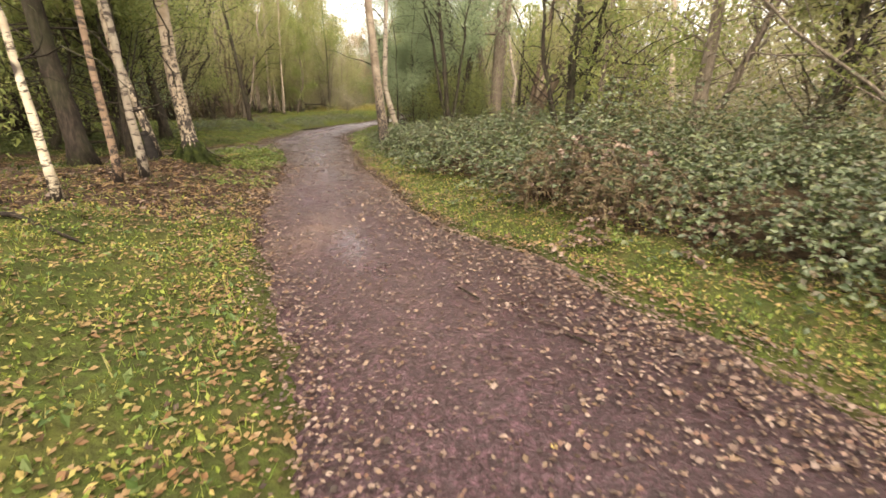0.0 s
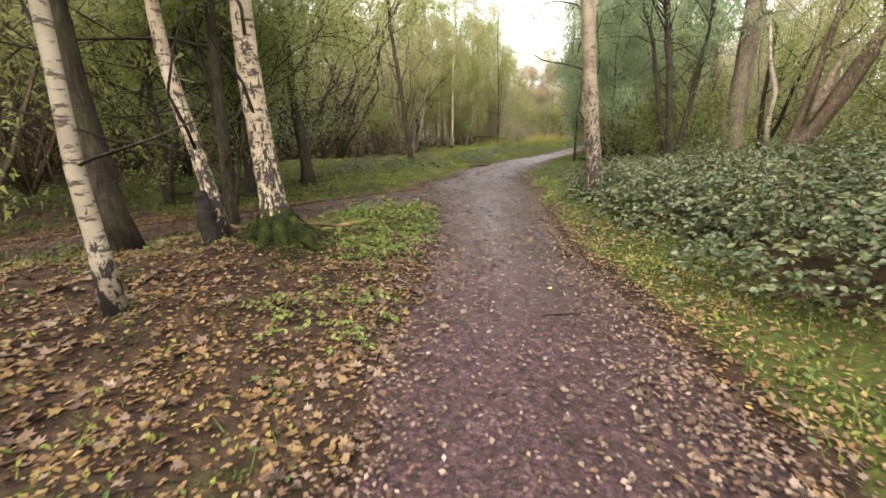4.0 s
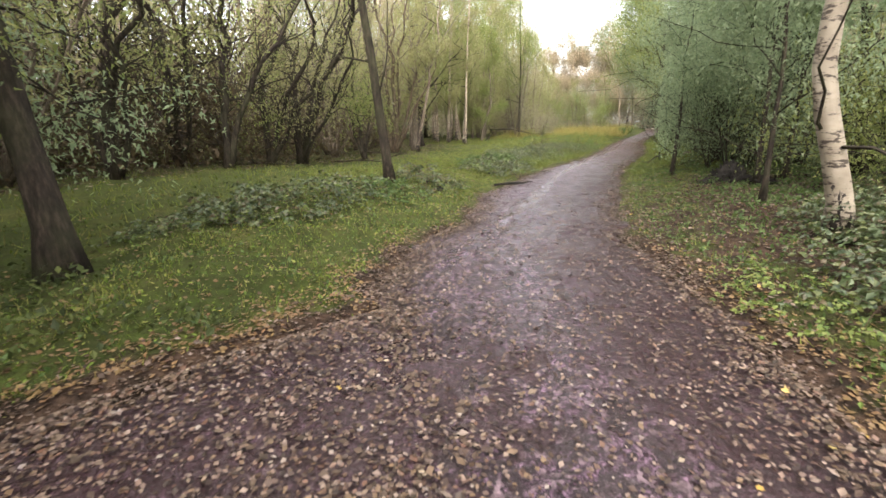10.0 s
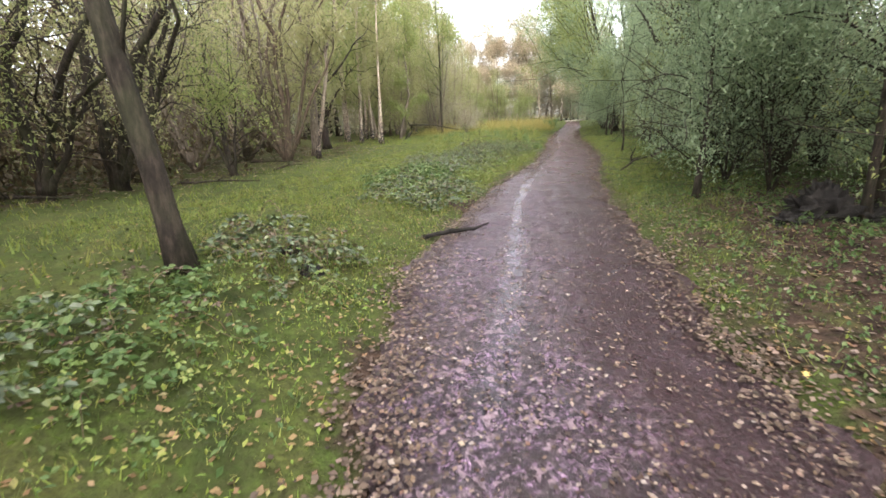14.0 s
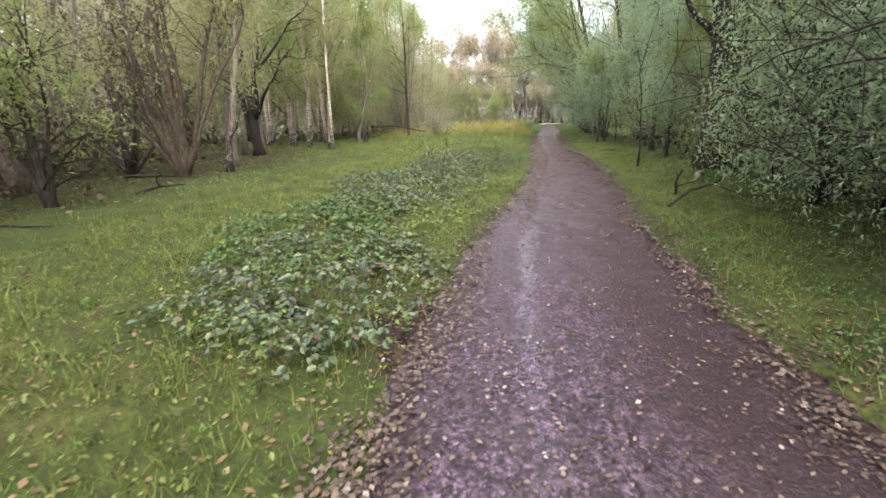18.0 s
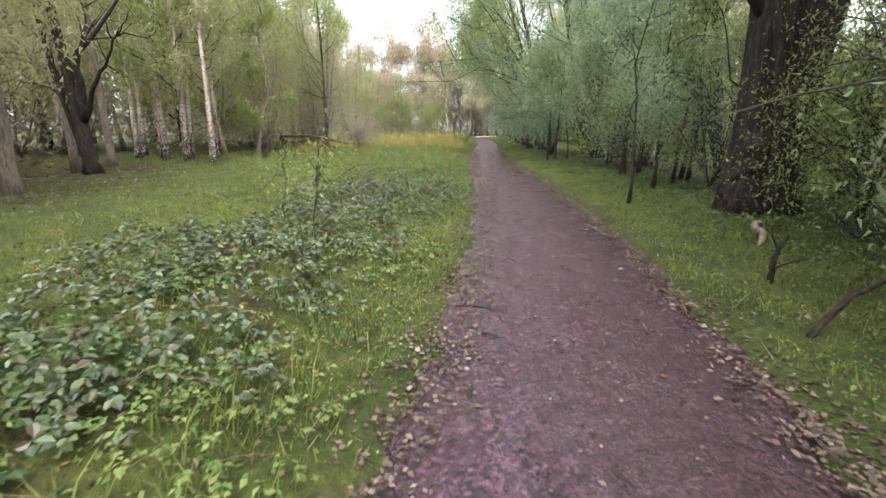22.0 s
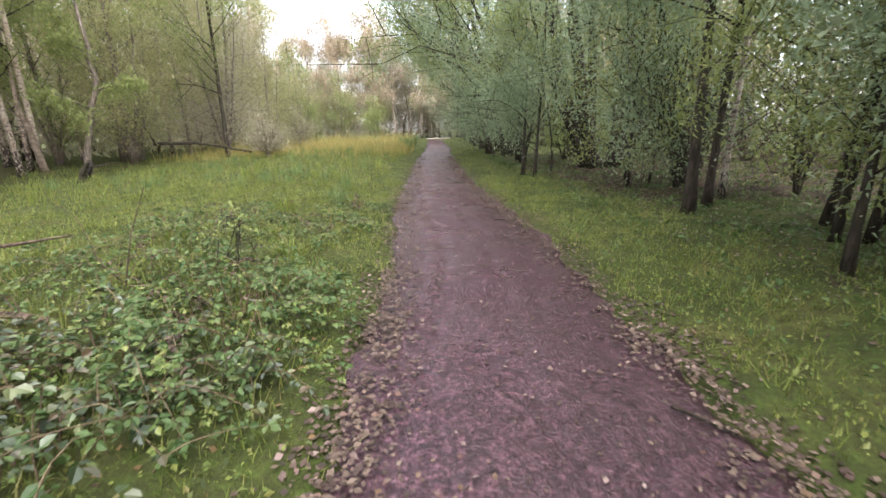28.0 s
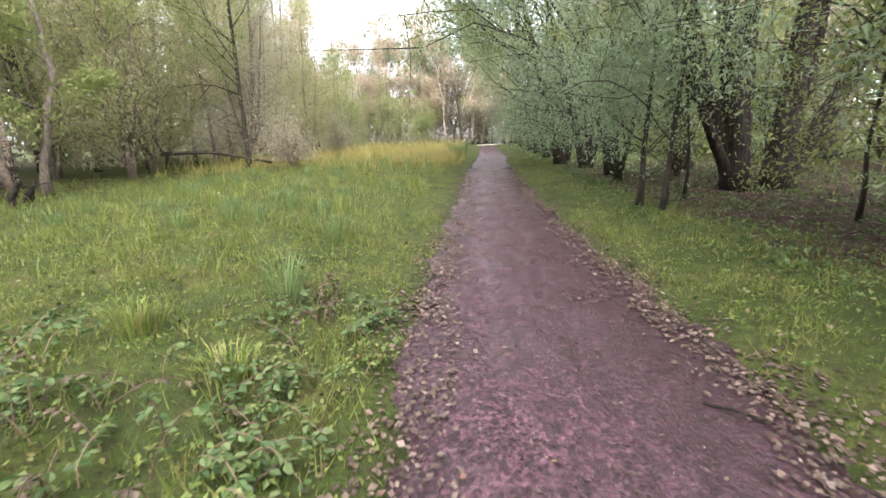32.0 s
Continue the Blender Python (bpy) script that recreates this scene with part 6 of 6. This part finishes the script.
stick([g(-3.4, 32.35, 0.0), g(-3.45, 32.3, 0.25), g(-3.35, 32.3, 0.5)], (0.03, 0.025, 0.012), BARK_WET, "dead_sapling", "small bent black dead stem by the path", forks=((0.3, (0.8, 0.1, 0.5), 0.4, 0.014), (0.7, (-0.5, 0, 0.8), 0.3, 0.01)))
stick([(-5.22, 9.66, 0.0), (-5.26, 9.67, 0.30), (-5.31, 9.69, 0.60), (-5.37, 9.70, 0.86)], (0.15, 0.105, 0.09, 0.06), CHAR, "stump", "dark broken snag leaning beside a birch foot", "stump", 10)
stick([g(-4.52, 6.0, -0.03), g(-4.62, 6.0, 0.28), g(-4.76, 6.02, 0.62), g(-4.86, 6.0, 0.95)], (0.018, 0.016, 0.012, 0.006), BARK_WET, "dead_sapling", "thin dark dead stem leaning over moss", forks=((0.35, (-0.7, 0.1, 0.5), 0.4, 0.007), (0.6, (0.5, 0.1, 0.6), 0.35, 0.006)))
# thin leafy stems standing in the bramble strip
for x, y, h in ((-8.65, 33.75, 1.25), (-8.0, 33.0, 1.6), (-8.9, 36.2, 0.9), (-7.3, 39.4, 0.7)):
    tree(x, y, h, 0.008, "dark", (0.03, 0), limbs=7, first=0.3, reach=0.24, count=90, size=0.05, sides=5, seg=0.1, subs=1, shoots=0, bend=0.35, name="sapling", label="thin leafy sapling stem standing in brambles")
stick([g(-8.1, 39.1, 0.0), g(-8.0, 39.15, 0.5), g(-7.85, 39.2, 0.9)], (0.007, 0.006, 0.004), BARK_BROWN, "dead_sapling", "forked leaning dead stem rising from brambles", forks=((0.05, (-0.8, 0, 0.75), 0.9, 0.006),))
stick([g(-9.4, 38.5, 0.1), g(-8.8, 38.6, 0.5), g(-8.2, 38.8, 0.55)], (0.018, 0.015, 0.01), BARK_BROWN, "dead_sapling", "thin arching dead stem over brambles")
# fallen trunk and broken stems at the far edge of the grass
stick([g(-18.6, 59.0, 0.9), g(-16.5, 59.4, 0.95), g(-14.2, 60.0, 0.35)], (0.085, 0.075, 0.05), BARK_DARK, "fallen_tree", "dark fallen trunk propped at the wood's edge", "fallen tree", 9, forks=((0.02, (-0.4, 0, 1), 1.4, 0.06), (0.05, (-0.1, 0.2, -1), 0.9, 0.1), (0.5, (0.2, -0.2, 0.8), 0.8, 0.03)))
stick([g(-19.5, 53.2, 0.0), g(-19.7, 53.2, 1.2), g(-19.95, 53.2, 2.6)], (0.13, 0.11, 0.06), DEADWOOD, "broken_tree", "pale broken dead trunk with torn side limbs", "dead tree", 8, forks=((0.6, (-1, 0, 0.3), 1.1, 0.05), (0.75, (-0.8, 0, 0.9), 0.9, 0.04)))
stick([g(-16.15, 50.4, 0.0), g(-16.05, 50.4, 0.22), g(-15.85, 50.4, 0.5)], (0.10, 0.08, 0.03), CHAR, "stump", "black forked stump at the foot of a birch", "stump", 9)
stick([g(-15.8, 49.6, 0.0), g(-15.6, 49.6, 0.4), g(-15.4, 49.6, 0.7)], (0.09, 0.08, 0.04), BARK_DARK, "stump", "dark broken stump at the wood's edge", "stump", 9, forks=((0.7, (0.9, 0, 0.35), 0.9, 0.03),))
stick([(-3.7, 101.6, 0.14), (-2.0, 101.6, 0.2), (-0.2, 101.8, 0.26)], (0.09, 0.08, 0.06), PALE, "pale_log", "pale barkless log lying across the end of the path", "log", 10, forks=((0.97, (0.1, 0, 1), 0.3, 0.05),))
stick([(-9.6, 101, 0.15), (-9.2, 101, 0.6), (-8.6, 101, 0.75)], (0.35, 0.3, 0.2), CHAR, "stump", "black stump in the long grass", "stump", 9)
for x, y, l, a in ((-15.0, 28.0, 2.2, 0.2), (-17.4, 34.2, 2.2, 0.1), (-14.6, 31.6, 1.0, 0.8), (-17.0, 24.5, 2.4, 0.3), (-19.0, 26.0, 3.0, -0.2)):
    stick([g(x, y, 0.05), g(x + l * math.cos(a) * 0.5, y + l * math.sin(a) * 0.5, 0.12), g(x + l * math.cos(a), y + l * math.sin(a), 0.06)], (0.035, 0.03, 0.014), BARK_DARK, "fallen_branch", "dead branch lying on the woodland floor", forks=((0.5, (0.5, -0.6, 0.3), 0.8, 0.02),))


def lump(x, y, size, material, name, label, category, squash=0.7, spikes=0.35, seed=0):
    """An uneven lump of rotten wood or earth with torn spikes."""
    root = thing(name, x, y, float(rise(x, y)) - 0.05, label, category)
    k, m = 22, 12
    th, ph = np.meshgrid(np.linspace(0, 6.283, k), np.linspace(0, math.pi / 2, m))
    d = 1 + spikes * (waves(th * 1.3 + seed, ph * 3, 0.5) * 0.6 + waves(th * 3 + seed, ph * 5 + 2, 0.4) * 0.5) + 0.05 * rng.normal(size=th.shape)
    d[:, -1] = d[:, 0]
    X, Y, Z = d * np.sin(ph) * np.cos(th) * size, d * np.sin(ph) * np.sin(th) * size, d * np.cos(ph) * size * squash
    i = (np.arange(m - 1)[:, None] * k + np.arange(k - 1)[None]).reshape(-1)
    part("body", quads("body", np.stack([X, Y, Z], -1).reshape(-1, 3), np.stack([i, i + k, i + k + 1, i + 1], -1), material, True), root)
    for _ in range(6):
        w = Wood()
        a = rng.random() * 6.283
        w.tube(wander((0.4 * size * math.cos(a), 0.4 * size * math.sin(a), 0.3 * size), (math.cos(a), math.sin(a), 0.4 * rng.random()), size * 0.9, 5, 0.25), np.linspace(0.05 * size / 0.3, 0.01, 6), 6, 0.08)
        part("root", w.mesh("root", material), root)
    return root


lump(-2.25, 25.15, 0.34, CHAR, "rotten_stump", "black rotten uprooted stump beside the path", "stump", 1.1, 0.45)
lump(-2.65, 24.9, 0.22, CHAR, "rotten_stump", "low lump of black rotten wood beside the path", "stump", 0.6, 0.4, 3)
lump(-1.6, 25.35, 0.30, CHAR, "rotten_stump", "black rotten root plate under young trees", "stump", 0.6, 0.4, 5)
lump(-8.05, 26.4, 0.13, CHAR, "molehill", "small dark lump of earth in the grass", "earth", 0.8, 0.3, 1)
lump(-7.95, 22.3, 0.14, CHAR, "molehill", "small dark lump of earth in the grass", "earth", 0.8, 0.3, 2)
lump(-8.3, 22.6, 0.12, CHAR, "molehill", "small dark lump of earth in the grass", "earth", 0.8, 0.3, 4)
lump(-6.85, 22.1, 0.08, CHAR, "molehill", "small clod of dark earth by the path", "earth", 0.7, 0.3, 7)

# moss-covered root flare of the birch
mossy = next(o for o in scene.objects if o.get("label", "").startswith("silver birch with peeling bark and a mossy"))
w = Wood()
w.tube(np.array([(0, 0, -0.1), (0, 0, 0.05), (0.0, 0, 0.16), (0.005, 0, 0.28), (0.006, 0, 0.40)]), [0.34, 0.26, 0.21, 0.175, 0.145], 22, 0.12)
part("moss_collar", w.mesh("moss_collar", MOSS), mossy, "thick green moss round the foot of the trunk")
for a in (0.2, 1.5, 2.7, 4.0, 4.9, 5.6):
    w = Wood()
    d = np.array([math.cos(a), math.sin(a), 0])
    l = 0.16 + 0.14 * rng.random()
    w.tube(np.array([d * 0.14 + (0, 0, 0.26), d * 0.26 + (0, 0, 0.12), d * (0.26 + l * 0.5) + (0, 0, 0.0), d * (0.26 + l) + (0, 0, -0.14)]), [0.09, 0.075, 0.055, 0.03], 9, 0.12)
    part("root", w.mesh("root", MOSS), mossy, "mossy surface root")

a, q = rng.random(5000) * 6.283, rng.random(5000)
rr = 0.15 + 0.55 * q
m = np.stack([rr * np.cos(a), rr * np.sin(a), 0.36 * (1 - q) ** 1.8 + 0.0 + 0.02 * rng.random(5000)], -1)
part("moss_tuft", leaves("moss_tuft", m, 0.02, MOSS, 0.1, 0.4), mossy, kind="stuff")


def fern(x, y, size, fronds=7):
    root = thing("fern", x, y, float(rise(x, y)), "green bracken fern with arching fronds", "fern")
    for k in range(fronds):
        a = 6.283 * k / fronds + rng.random() * 0.5
        d = np.array([math.cos(a), math.sin(a), 0])
        t = np.linspace(0, 1, 15)
        spine = d * (t * size)[:, None] + np.array([0, 0, 1]) * (size * 0.75 * np.sin(t * 2.2))[:, None]
        side = np.array([-d[1], d[0], 0])
        v, f = [], []
        for p, q in zip(spine[1:], t[1:]):
            l = size * 0.26 * (1.05 - q)
            for sgn in (1, -1):
                tip = p + side * sgn * l + d * l * 0.35 - np.array([0, 0, 0.15 * l])
                w2 = d * size * 0.02
                n0 = len(v)
                v += [p - w2, p + w2, (p + tip) / 2 + w2, tip]
                f.append([n0, n0 + 1, n0 + 2, n0 + 3])
        part("frond", quads("frond", v, f, NETTLE), root, kind="stuff")
    return root


fern(-9.2, 32.3, 0.55)
fern(-8.8, 31.6, 0.45)
fern(-9.6, 33.2, 0.5)


def tussock(x, y, tall, count, material, label, name="grass_tussock"):
    root = thing(name, x, y, float(rise(x, y)), label, "grass", "grass tussocks")
    a = rng.random(count) * 6.283
    q = 0.16 * np.sqrt(rng.random(count))
    p = np.stack([q * np.cos(a), q * np.sin(a), np.full(count, -0.02)], -1)
    hgt = tall * (0.6 + 0.5 * rng.random(count))
    out = np.stack([np.cos(a), np.sin(a), np.zeros(count)], -1) * (hgt * (0.15 + 0.5 * rng.random(count)))[:, None]
    b = np.stack([-np.sin(a), np.cos(a), np.zeros(count)], -1) * 0.004
    mid = p + out * 0.4 + np.array([0, 0, 1]) * (hgt * 0.7)[:, None]
    tip = p + out + np.array([0, 0, 1]) * (hgt * 0.9)[:, None]
    v = np.stack([p - b, p + b, mid + b, mid - b, tip + b * 0.2, tip - b * 0.2], 1).reshape(-1, 3)
    i = np.arange(count)[:, None] * 6
    part("grass_tuft", quads("grass_tuft", v, np.concatenate([i + [0, 1, 2, 3], i + [3, 2, 4, 5]], 1).reshape(-1, 4), material), root, kind="stuff")
    return root


for _ in range(130):
    y = 46.5 + 28 * rng.random() ** 1.2
    x = -6.8 - 8.5 * rng.random()
    tussock(x, y, 0.2 + 0.28 * rng.random(), 50, RUSH if rng.random() < 0.7 else GRASS, "tuft of soft rushes in the clearing")
for x, y in ((-7.4, 41.2), (-6.9, 42.4), (-7.8, 42.9), (-8.6, 40.9), (-7.0, 40.2)):
    tussock(x, y, 0.26, 90, GRASS, "tuft of soft grass among herbs")
tussock(-7.05, 43.6, 0.42, 70, RUSH, "long arching green grass tuft by the path")
tussock(-7.2, 45.6, 0.4, 70, RUSH, "long arching green grass tuft by the path")
for x, y in ((-5.9, 67), (-6.1, 70), (-5.6, 73), (-6.6, 75), (-5.4, 78)):
    tussock(x, y, 1.0, 160, RUSH, "tall clump of rushes at the path's edge")
